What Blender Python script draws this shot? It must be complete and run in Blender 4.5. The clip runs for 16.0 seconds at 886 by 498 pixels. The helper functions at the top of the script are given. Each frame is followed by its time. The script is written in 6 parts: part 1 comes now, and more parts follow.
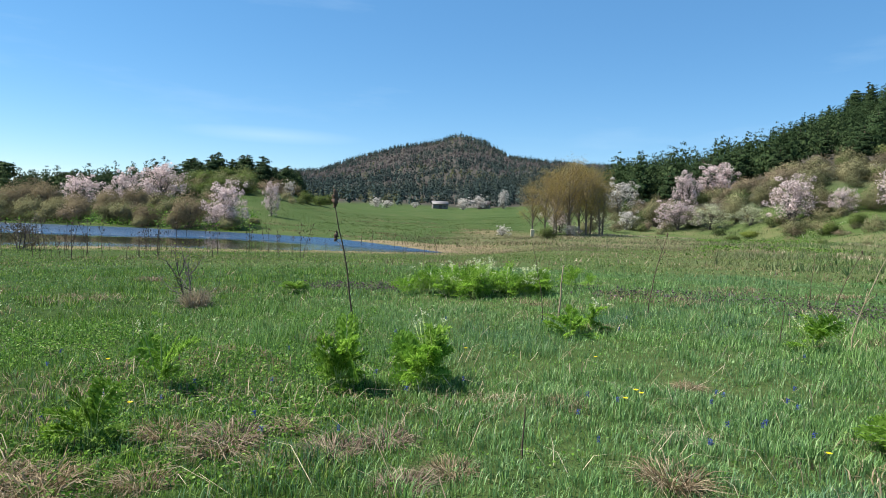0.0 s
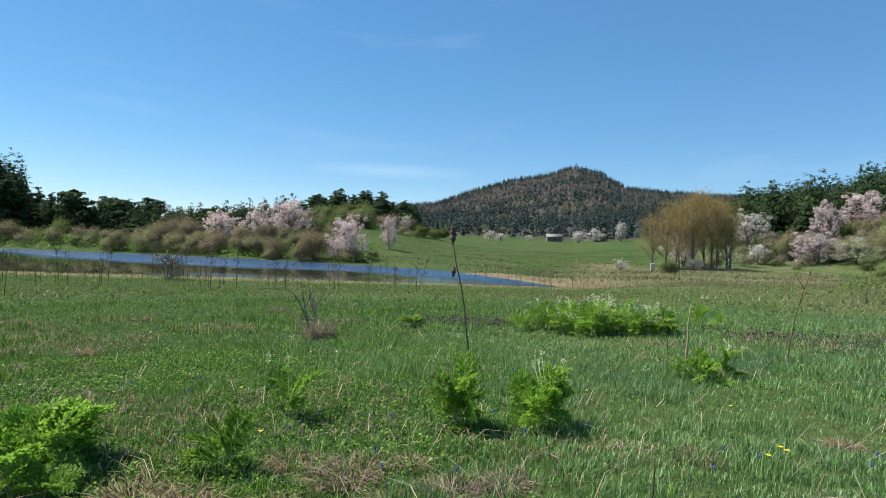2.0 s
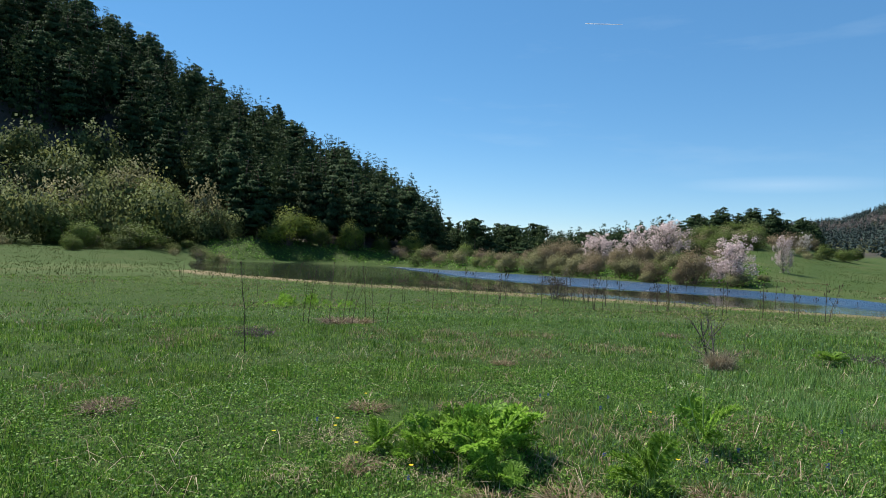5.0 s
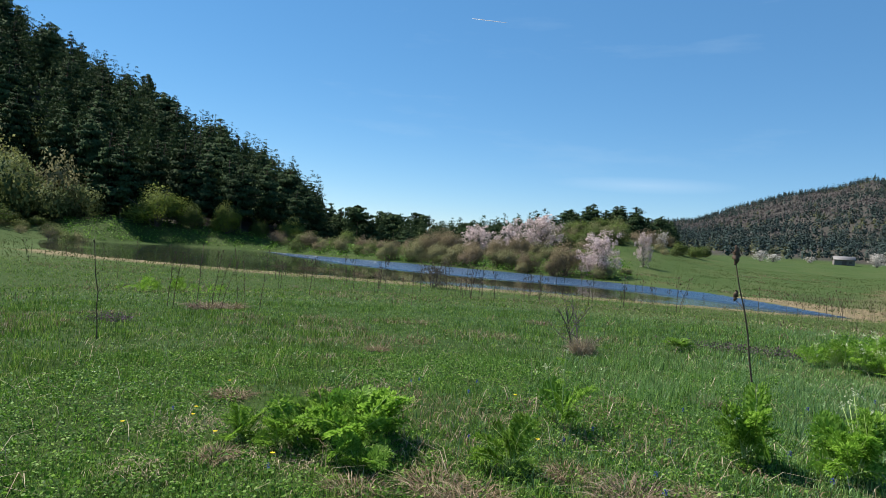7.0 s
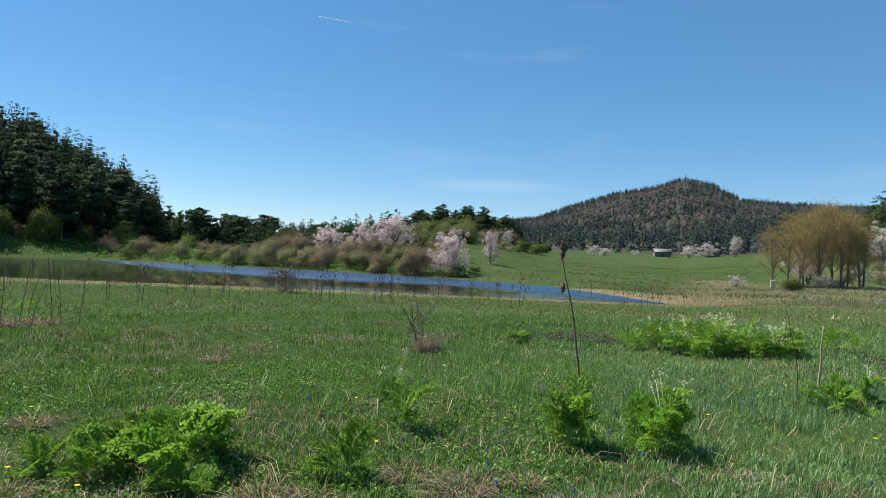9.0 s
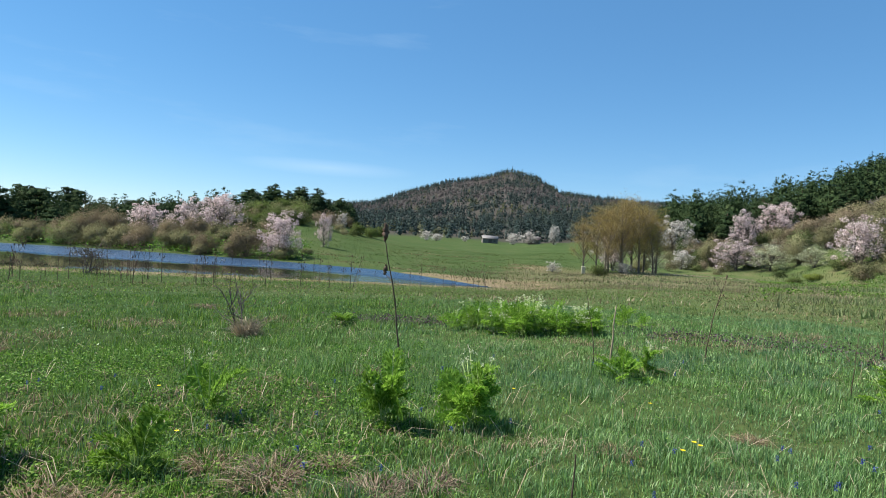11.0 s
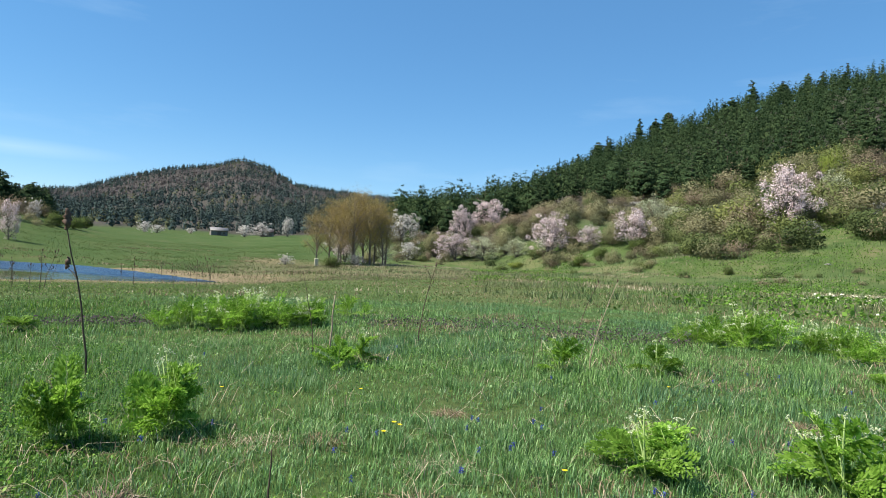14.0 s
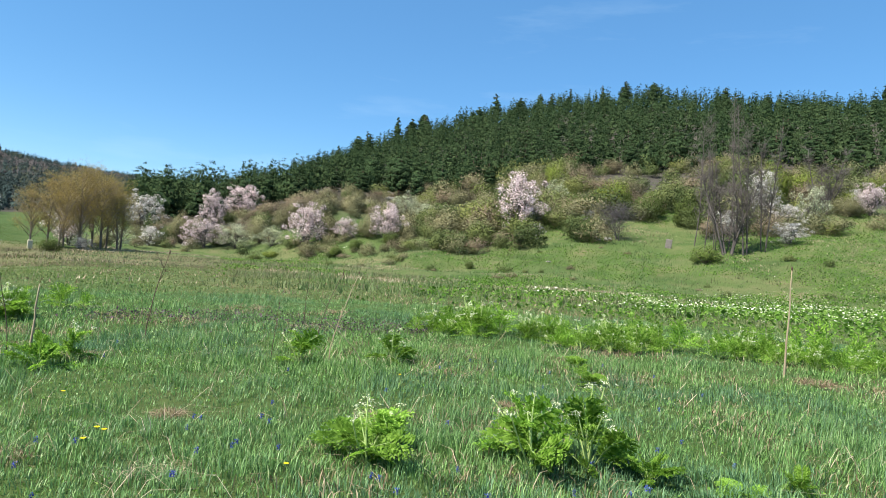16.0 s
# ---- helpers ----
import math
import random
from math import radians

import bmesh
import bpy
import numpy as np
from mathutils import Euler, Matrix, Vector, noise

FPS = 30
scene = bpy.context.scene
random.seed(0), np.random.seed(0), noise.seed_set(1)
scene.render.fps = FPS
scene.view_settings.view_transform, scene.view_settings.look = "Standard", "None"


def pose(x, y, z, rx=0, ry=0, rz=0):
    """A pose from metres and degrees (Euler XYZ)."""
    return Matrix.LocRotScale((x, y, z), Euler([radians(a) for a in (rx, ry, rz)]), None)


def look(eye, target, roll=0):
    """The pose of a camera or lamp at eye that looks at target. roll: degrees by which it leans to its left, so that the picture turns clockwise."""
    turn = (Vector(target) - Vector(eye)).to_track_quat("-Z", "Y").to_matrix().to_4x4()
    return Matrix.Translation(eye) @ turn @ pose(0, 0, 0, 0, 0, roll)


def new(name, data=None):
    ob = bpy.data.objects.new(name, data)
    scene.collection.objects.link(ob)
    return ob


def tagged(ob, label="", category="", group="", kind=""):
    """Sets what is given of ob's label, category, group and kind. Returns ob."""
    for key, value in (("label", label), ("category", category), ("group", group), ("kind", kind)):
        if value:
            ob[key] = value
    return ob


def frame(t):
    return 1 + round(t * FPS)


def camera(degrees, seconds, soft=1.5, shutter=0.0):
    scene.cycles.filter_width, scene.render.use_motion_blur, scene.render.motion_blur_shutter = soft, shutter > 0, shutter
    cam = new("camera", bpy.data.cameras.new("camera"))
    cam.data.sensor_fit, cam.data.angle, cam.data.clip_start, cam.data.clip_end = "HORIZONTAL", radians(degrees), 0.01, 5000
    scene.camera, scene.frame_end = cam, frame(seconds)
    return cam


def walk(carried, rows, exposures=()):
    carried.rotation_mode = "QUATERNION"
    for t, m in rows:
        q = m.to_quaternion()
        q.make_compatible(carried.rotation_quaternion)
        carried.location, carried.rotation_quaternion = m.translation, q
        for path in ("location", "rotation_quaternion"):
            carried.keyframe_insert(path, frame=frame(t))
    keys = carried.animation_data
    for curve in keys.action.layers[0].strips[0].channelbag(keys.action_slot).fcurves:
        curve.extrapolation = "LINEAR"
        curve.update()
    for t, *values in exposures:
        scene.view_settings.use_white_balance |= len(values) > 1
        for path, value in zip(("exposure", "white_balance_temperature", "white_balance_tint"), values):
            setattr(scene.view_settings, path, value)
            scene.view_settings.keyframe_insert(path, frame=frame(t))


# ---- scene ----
cam = camera(70.0, 16.0, soft=0.75)
PATH = [
    (0, (-0.043, -0.150, 1.449), (-0.046, 1.847, 1.358), 2.1),
    (0.5, (-0.072, -0.107, 1.466), (-0.236, 1.884, 1.393), 2.9),
    (1, (-0.065, -0.087, 1.468), (-0.299, 1.900, 1.427), 3.4),
    (1.5, (-0.102, -0.120, 1.485), (-0.464, 1.847, 1.472), 2.4),
    (2, (-0.091, -0.118, 1.487), (-0.453, 1.849, 1.486), 2.2),
    (2.5, (-0.097, -0.125, 1.486), (-0.518, 1.830, 1.491), 2.0),
    (3, (-0.130, -0.137, 1.499), (-0.666, 1.790, 1.546), 1.9),
    (3.5, (-0.199, -0.190, 1.492), (-0.944, 1.664, 1.522), 2.7),
    (4, (-0.254, -0.263, 1.489), (-1.240, 1.477, 1.530), 2.6),
    (4.5, (-0.292, -0.359, 1.514), (-1.517, 1.222, 1.538), 2.2),
    (4.7, (-0.297, -0.395, 1.522), (-1.592, 1.128, 1.549), 2.1),
    (5.2, (-0.297, -0.374, 1.511), (-1.693, 1.059, 1.528), 2.6),
    (5.75, (-0.297, -0.351, 1.498), (-1.682, 1.093, 1.508), 3.0),
    (6.3, (-0.297, -0.327, 1.485), (-1.574, 1.212, 1.486), 3.4),
    (6.8, (-0.297, -0.306, 1.474), (-1.444, 1.332, 1.465), 3.9),
    (7, (-0.276, -0.286, 1.482), (-1.359, 1.395, 1.487), 4.0),
    (7.5, (-0.244, -0.241, 1.485), (-1.195, 1.519, 1.493), 3.4),
    (8, (-0.227, -0.202, 1.489), (-1.080, 1.607, 1.509), 2.3),
    (8.5, (-0.196, -0.173, 1.489), (-0.961, 1.676, 1.512), 2.4),
    (9, (-0.172, -0.154, 1.490), (-0.843, 1.730, 1.523), 2.4),
    (9.5, (-0.143, -0.147, 1.488), (-0.707, 1.773, 1.512), 2.7),
    (10, (-0.112, -0.101, 1.497), (-0.504, 1.860, 1.506), 2.7),
    (10.2, (-0.093, -0.112, 1.475), (-0.422, 1.861, 1.485), 3.0),
    (12.3, (0.017, -0.006, 1.460), (0.076, 1.992, 1.470), 2.5),
    (12.5, (0.042, -0.006, 1.451), (0.158, 1.991, 1.468), 2.4),
    (13, (0.097, 0.022, 1.450), (0.394, 2.000, 1.477), 2.8),
    (13.5, (0.130, 0.021, 1.441), (0.615, 1.961, 1.473), 3.0),
    (14, (0.169, 0.014, 1.448), (0.820, 1.905, 1.479), 2.9),
    (14.5, (0.220, 0.034, 1.460), (1.031, 1.862, 1.496), 4.0),
    (15, (0.239, -0.012, 1.455), (1.205, 1.739, 1.491), 4.6),
    (15.5, (0.289, -0.015, 1.456), (1.427, 1.629, 1.509), 4.7),
    (16, (0.312, -0.062, 1.467), (1.615, 1.453, 1.518), 4.5),
]
EXPOSURE = [(0.0, 0.85), (1.5, 0.75), (3.5, 0.6), (7.0, 0.6), (9.0, 0.6), (10.2, 0.7), (12.5, 0.8), (14.5, 0.9), (16.0, 1.05)]
walk(cam, [(t, look(eye, target, roll)) for t, eye, target, roll in PATH], EXPOSURE)

# ---- light ----
SUN_AZ, SUN_EL = 86.0, 54.0
CIRRUS_AZ, CIRRUS_EL = 15.5, 6.8
world = bpy.data.worlds.new("world")
scene.world = world
world.use_nodes = True
wn, wl = world.node_tree.nodes, world.node_tree.links
sky = wn.new("ShaderNodeTexSky")
sky.sky_type, sky.sun_disc = "NISHITA", False
sky.sun_elevation, sky.sun_rotation = radians(SUN_EL), radians(-SUN_AZ)
sky.altitude, sky.air_density, sky.dust_density, sky.ozone_density = 1200, 1.0, 0.0, 2.0
wn["Background"].inputs[1].default_value = 0.10
vivid = wn.new("ShaderNodeHueSaturation")
vivid.inputs["Saturation"].default_value = 1.3
vivid.inputs["Hue"].default_value = 0.492
wl.new(sky.outputs[0], vivid.inputs["Color"])
haze = wn.new("ShaderNodeMix")
haze.data_type = "RGBA"
haze.inputs[0].default_value = 0.38
haze.inputs[7].default_value = (1.05, 2.12, 4.0, 1)
wl.new(vivid.outputs[0], haze.inputs[6])
# thin high cloud
tc_w = wn.new("ShaderNodeTexCoord")
mp_w = wn.new("ShaderNodeMapping")
mp_w.inputs["Scale"].default_value = (1.6, 1.6, 9.0)
mp_w.inputs["Rotation"].default_value = (0.0, 0.12, 0.4)
wisp = wn.new("ShaderNodeTexNoise")
wisp.inputs["Scale"].default_value, wisp.inputs["Detail"].default_value, wisp.inputs["Roughness"].default_value = 1.5, 6.0, 0.6
thin = wn.new("ShaderNodeMapRange")
thin.inputs[1].default_value, thin.inputs[2].default_value, thin.inputs[3].default_value, thin.inputs[4].default_value = 0.56, 0.80, 0.0, 0.16
veil = wn.new("ShaderNodeMix")
veil.data_type = "RGBA"
veil.inputs[7].default_value = (4.2, 5.4, 6.4, 1)
wl.new(tc_w.outputs["Generated"], mp_w.inputs[0])
wl.new(mp_w.outputs[0], wisp.inputs["Vector"])
wl.new(wisp.outputs[0], thin.inputs[0])
wl.new(thin.outputs[0], veil.inputs[0])
wl.new(haze.outputs[2], veil.inputs[6])
# one thin streak of cirrus low over the far shore
turn_w = wn.new("ShaderNodeMapping")
turn_w.inputs["Rotation"].default_value = (0.0, 0.0, radians(-CIRRUS_AZ))
near_w = wn.new("ShaderNodeMapping")
near_w.inputs["Scale"].default_value = (7.0, 1.0, 75.0)
near_w.inputs["Location"].default_value = (0.0, -1.0, -75.0 * math.sin(radians(CIRRUS_EL)))
ball_w = wn.new("ShaderNodeTexGradient")
ball_w.gradient_type = "SPHERICAL"
streak = wn.new("ShaderNodeMath")
streak.operation = "MULTIPLY"
streak.inputs[1].default_value = 0.20
cirrus = wn.new("ShaderNodeMix")
cirrus.data_type = "RGBA"
cirrus.inputs[7].default_value = (5.6, 6.6, 7.6, 1)
wl.new(tc_w.outputs["Generated"], turn_w.inputs[0])
wl.new(turn_w.outputs[0], near_w.inputs[0])
wl.new(near_w.outputs[0], ball_w.inputs[0])
wl.new(ball_w.outputs[0], streak.inputs[0])
wl.new(streak.outputs[0], cirrus.inputs[0])
wl.new(veil.outputs[2], cirrus.inputs[6])
wl.new(cirrus.outputs[2], wn["Background"].inputs[0])
sun = new("sun", bpy.data.lights.new("sun", "SUN"))
sun.data.energy, sun.data.angle, sun.data.color = 5.0, radians(0.55), (1.0, 0.95, 0.86)
_a, _e = radians(SUN_AZ), radians(SUN_EL)
TO_SUN = Vector((-math.sin(_a) * math.cos(_e), math.cos(_a) * math.cos(_e), math.sin(_e)))
sun.matrix_world = look(TO_SUN * 60, (0, 0, 0))
tagged(sun, "warm low morning sun over the ridge", "sun", kind="structure")


# ---- materials ----
def material(name):
    m = bpy.data.materials.new(name)
    m.use_nodes = True
    nt = m.node_tree
    return m, nt, nt.nodes["Principled BSDF"]


def ramp(nt, fac, stops):
    r = nt.nodes.new("ShaderNodeValToRGB")
    while len(r.color_ramp.elements) < len(stops):
        r.color_ramp.elements.new(0.5)
    for el, (p, c) in zip(r.color_ramp.elements, stops):
        el.position, el.color = p, (*c, 1)
    nt.links.new(fac, r.inputs[0])
    return r.outputs[0]


def noise_tex(nt, scale, detail=4.0, rough=0.55, vec=None):
    n = nt.nodes.new("ShaderNodeTexNoise")
    n.inputs["Scale"].default_value, n.inputs["Detail"].default_value, n.inputs["Roughness"].default_value = scale, detail, rough
    if vec is not None:
        nt.links.new(vec, n.inputs["Vector"])
    return n.outputs[0]


def mixed(nt, fac, a, b, kind="MIX"):
    m = nt.nodes.new("ShaderNodeMix")
    m.data_type, m.blend_type = "RGBA", kind
    if isinstance(fac, float):
        m.inputs[0].default_value = fac
    else:
        nt.links.new(fac, m.inputs[0])
    for k, v in ((6, a), (7, b)):
        if isinstance(v, tuple):
            m.inputs[k].default_value = (*v, 1)
        else:
            nt.links.new(v, m.inputs[k])
    return m.outputs[2]


def world_pos(nt):
    return nt.nodes.new("ShaderNodeNewGeometry").outputs["Position"]


def foliage(name, stops, clear=0.35, rough=0.6, patch=None, patch_scale=0.25, thing_tint=0.0, through_gain=1.0, tree_tint=0.0):
    """Leaves or petals: colours run over the single leaves, patches over the ground; some light comes through."""
    m, nt, b = material(name)
    geo = nt.nodes.new("ShaderNodeNewGeometry")
    col = ramp(nt, geo.outputs["Random Per Island"], stops)
    if patch:
        f = noise_tex(nt, patch_scale, 3.0, 0.6, geo.outputs["Position"])
        fac = ramp(nt, f, [(0.42, (0, 0, 0)), (0.62, (1, 1, 1))])
        col = mixed(nt, fac, col, mixed(nt, 0.55, col, patch))
    if thing_tint:
        info = nt.nodes.new("ShaderNodeObjectInfo")
        hue = nt.nodes.new("ShaderNodeHueSaturation")
        mr = nt.nodes.new("ShaderNodeMapRange")
        nt.links.new(info.outputs["Random"], mr.inputs[0])
        mr.inputs[3].default_value, mr.inputs[4].default_value = 1 - thing_tint, 1 + thing_tint
        nt.links.new(mr.outputs[0], hue.inputs["Value"])
        nt.links.new(col, hue.inputs["Color"])
        col = hue.outputs[0]
    if tree_tint:
        each = nt.nodes.new("ShaderNodeAttribute")
        each.attribute_name = "tree"
        vary = nt.nodes.new("ShaderNodeHueSaturation")
        for lo, hi, sock in ((1 - tree_tint, 1 + tree_tint, "Value"), (0.5 + 0.06 * tree_tint, 0.5 - 0.06 * tree_tint, "Hue")):
            span = nt.nodes.new("ShaderNodeMapRange")
            nt.links.new(each.outputs["Fac"], span.inputs[0])
            span.inputs[3].default_value, span.inputs[4].default_value = lo, hi
            nt.links.new(span.outputs[0], vary.inputs[sock])
        nt.links.new(col, vary.inputs["Color"])
        col = vary.outputs[0]
    nt.links.new(col, b.inputs["Base Color"])
    b.inputs["Roughness"].default_value = rough
    b.inputs["Specular IOR Level"].default_value = 0.35 if rough < 0.5 else 0.2 if rough < 0.62 else 0.05
    tr = nt.nodes.new("ShaderNodeBsdfTranslucent")
    if through_gain != 1.0:
        gain = nt.nodes.new("ShaderNodeHueSaturation")
        gain.inputs["Value"].default_value = through_gain
        nt.links.new(col, gain.inputs["Color"])
        nt.links.new(gain.outputs[0], tr.inputs[0])
    else:
        nt.links.new(col, tr.inputs[0])
    ms = nt.nodes.new("ShaderNodeMixShader")
    ms.inputs[0].default_value = clear
    nt.links.new(b.outputs[0], ms.inputs[1])
    nt.links.new(tr.outputs[0], ms.inputs[2])
    nt.links.new(ms.outputs[0], nt.nodes["Material Output"].inputs[0])
    return m


def bark(name, dark, light, scale=6.0):
    m, nt, b = material(name)
    tc = nt.nodes.new("ShaderNodeTexCoord")
    mp = nt.nodes.new("ShaderNodeMapping")
    mp.inputs["Scale"].default_value = (1, 1, 0.25)
    nt.links.new(tc.outputs["Object"], mp.inputs[0])
    n = noise_tex(nt, scale, 6.0, 0.65, mp.outputs[0])
    nt.links.new(ramp(nt, n, [(0.3, dark), (0.7, light)]), b.inputs["Base Color"])
    b.inputs["Roughness"].default_value = 0.9
    bp = nt.nodes.new("ShaderNodeBump")
    bp.inputs["Strength"].default_value, bp.inputs["Distance"].default_value = 0.6, 0.02
    nt.links.new(n, bp.inputs["Height"])
    nt.links.new(bp.outputs[0], b.inputs["Normal"])
    return m


def plain(name, a, b_, scale=8.0, rough=0.8):
    m, nt, b = material(name)
    tc = nt.nodes.new("ShaderNodeTexCoord")
    n = noise_tex(nt, scale, 5.0, 0.6, tc.outputs["Object"])
    nt.links.new(ramp(nt, n, [(0.3, a), (0.7, b_)]), b.inputs["Base Color"])
    b.inputs["Roughness"].default_value = rough
    return m


M_GRASS = foliage("meadow_grass", [(0.0, (0.032, 0.082, 0.018)), (0.35, (0.105, 0.225, 0.046)), (0.72, (0.215, 0.390, 0.100)), (0.96, (0.34, 0.51, 0.18)), (1.0, (0.50, 0.49, 0.27))],
                  0.3, 0.45, patch=(0.13, 0.24, 0.11), patch_scale=0.22)
M_LUSH = foliage("lush_grass", [(0.0, (0.022, 0.060, 0.006)), (0.35, (0.065, 0.155, 0.015)), (0.7, (0.185, 0.345, 0.038)), (0.93, (0.37, 0.52, 0.11)), (1.0, (0.54, 0.49, 0.25))],
                 0.33, 0.6, patch=(0.03, 0.06, 0.012), patch_scale=2.2)
M_BLUEGRASS = foliage("blue_green_grass", [(0.0, (0.035, 0.090, 0.040)), (0.5, (0.095, 0.200, 0.088)), (1.0, (0.20, 0.34, 0.17))], 0.25, 0.5)
M_TURF = foliage("coarse_turf", [(0.0, (0.085, 0.135, 0.036)), (0.45, (0.145, 0.21, 0.06)), (0.8, (0.21, 0.275, 0.095)), (1.0, (0.33, 0.28, 0.165))],
                 0.3, 0.65, patch=(0.20, 0.18, 0.10), patch_scale=0.14)
M_FARTURF = foliage("far_meadow_grass", [(0.0, (0.050, 0.085, 0.022)), (0.5, (0.082, 0.128, 0.034)), (0.9, (0.12, 0.165, 0.05)), (1.0, (0.19, 0.165, 0.09))],
                    0.25, 0.7, patch=(0.11, 0.105, 0.05), patch_scale=0.1)
M_WEED = foliage("broad_weed_leaf", [(0.0, (0.030, 0.095, 0.008)), (0.5, (0.085, 0.20, 0.022)), (0.85, (0.19, 0.35, 0.050)), (1.0, (0.33, 0.48, 0.12))], 0.4, 0.6)
M_SLOPE = foliage("slope_herbs", [(0.0, (0.055, 0.125, 0.018)), (0.6, (0.120, 0.235, 0.034)), (1.0, (0.20, 0.34, 0.065))], 0.35, 0.7)
M_SLOPEGRASS = foliage("slope_grass", [(0.0, (0.062, 0.120, 0.036)), (0.5, (0.115, 0.195, 0.062)), (0.9, (0.18, 0.265, 0.10)), (1.0, (0.30, 0.27, 0.16))],
                       0.28, 0.6, patch=(0.20, 0.165, 0.10), patch_scale=0.11)
M_FERNY = foliage("parsley_leaf", [(0.0, (0.085, 0.185, 0.017)), (0.5, (0.175, 0.325, 0.035)), (1.0, (0.31, 0.485, 0.085))], 0.5, 0.6, thing_tint=0.2, through_gain=1.12)
M_STEM = plain("green_stem", (0.22, 0.33, 0.08), (0.36, 0.45, 0.16), 20)
M_UMBEL = foliage("parsley_flower", [(0.0, (0.38, 0.46, 0.18)), (0.35, (0.62, 0.66, 0.40)), (1.0, (0.82, 0.82, 0.68))], 0.3, 0.7)
M_STRAW = foliage("dry_straw", [(0.0, (0.12, 0.085, 0.05)), (0.5, (0.25, 0.19, 0.115)), (1.0, (0.45, 0.37, 0.25))], 0.15, 0.8)
M_RUST = foliage("rust_brown_bracken", [(0.0, (0.11, 0.080, 0.058)), (0.5, (0.22, 0.165, 0.12)), (1.0, (0.40, 0.32, 0.24))], 0.15, 0.85)
M_DRYSTALK = bark("dry_stalk", (0.04, 0.027, 0.018), (0.13, 0.09, 0.055), 30)
M_PALESTALK = bark("bleached_stalk", (0.22, 0.17, 0.10), (0.42, 0.34, 0.22), 14)
M_SEED = plain("seed_head", (0.045, 0.026, 0.016), (0.14, 0.08, 0.05), 40)
M_YELLOW = foliage("yellow_petal", [(0.0, (0.75, 0.55, 0.01)), (1.0, (0.85, 0.70, 0.03))], 0.3)
M_BLUE = foliage("blue_floret", [(0.0, (0.03, 0.04, 0.22)), (1.0, (0.08, 0.12, 0.42))], 0.2)
M_PURPLE = foliage("purple_nettle", [(0.0, (0.06, 0.06, 0.04)), (0.35, (0.14, 0.095, 0.105)), (0.6, (0.17, 0.12, 0.16)), (0.75, (0.09, 0.15, 0.05)), (1.0, (0.13, 0.21, 0.07))], 0.25, 0.8)
M_PINK = foliage("pink_blossom", [(0.0, (0.42, 0.32, 0.31)), (0.35, (0.62, 0.50, 0.495)), (1.0, (0.83, 0.72, 0.72))], 0.35, 0.7, thing_tint=0.1)
M_WHITE = foliage("white_blossom", [(0.0, (0.38, 0.36, 0.30)), (0.35, (0.55, 0.52, 0.48)), (1.0, (0.78, 0.75, 0.72))], 0.35, 0.7, thing_tint=0.1)
M_PALE = foliage("greenish_white_blossom", [(0.0, (0.18, 0.22, 0.10)), (0.4, (0.40, 0.44, 0.27)), (1.0, (0.70, 0.72, 0.52))], 0.3, 0.7, thing_tint=0.12)
M_LEAF = foliage("fresh_leaf", [(0.0, (0.075, 0.115, 0.026)), (0.5, (0.105, 0.150, 0.036)), (1.0, (0.145, 0.195, 0.052))], 0.33, 0.7, patch=(0.06, 0.075, 0.026), patch_scale=0.22, thing_tint=0.22)
M_LIME = foliage("lime_leaf", [(0.0, (0.13, 0.175, 0.030)), (0.5, (0.175, 0.225, 0.042)), (1.0, (0.23, 0.285, 0.065))], 0.35, 0.7, patch=(0.12, 0.13, 0.04), patch_scale=0.22, thing_tint=0.18)
M_OLIVE = foliage("olive_scrub", [(0.0, (0.150, 0.155, 0.072)), (0.5, (0.205, 0.205, 0.105)), (1.0, (0.28, 0.27, 0.150))], 0.33, 0.85, patch=(0.13, 0.115, 0.06), patch_scale=0.22, thing_tint=0.34)
M_BROWN = foliage("budding_twigs", [(0.0, (0.155, 0.125, 0.075)), (0.5, (0.205, 0.167, 0.102)), (1.0, (0.27, 0.225, 0.145))], 0.3, 0.9, patch=(0.10, 0.082, 0.05), patch_scale=0.22, thing_tint=0.32)
SCRUB = {"leaf": foliage("scrub_leaf", [(0.0, (0.085, 0.112, 0.038)), (1.0, (0.140, 0.170, 0.066))], 0.33, 0.75, tree_tint=0.3),
         "lime": foliage("scrub_lime", [(0.0, (0.125, 0.150, 0.042)), (1.0, (0.190, 0.215, 0.078))], 0.33, 0.75, tree_tint=0.25),
         "olive": foliage("scrub_olive", [(0.0, (0.150, 0.152, 0.074)), (1.0, (0.245, 0.235, 0.130))], 0.33, 0.85, tree_tint=0.3),
         "brown": foliage("scrub_twigs", [(0.0, (0.150, 0.122, 0.078)), (1.0, (0.25, 0.208, 0.138))], 0.3, 0.9, tree_tint=0.25)}
M_AMBER = foliage("amber_poplar_leaf", [(0.0, (0.25, 0.185, 0.055)), (0.5, (0.33, 0.25, 0.080)), (1.0, (0.42, 0.335, 0.12))], 0.35, 0.75)
M_GREYTWIG = foliage("grey_twigs", [(0.0, (0.10, 0.085, 0.075)), (0.5, (0.17, 0.145, 0.13)), (1.0, (0.26, 0.22, 0.20))], 0.05, 0.9)
M_DARKTWIG = foliage("dark_twigs", [(0.0, (0.06, 0.056, 0.058)), (0.5, (0.10, 0.093, 0.095)), (1.0, (0.15, 0.14, 0.14))], 0.05, 0.9)
M_PINE = foliage("pine_needle", [(0.0, (0.018, 0.036, 0.016)), (0.5, (0.030, 0.054, 0.022)), (1.0, (0.050, 0.078, 0.031))], 0.06, 0.85, thing_tint=0.25)
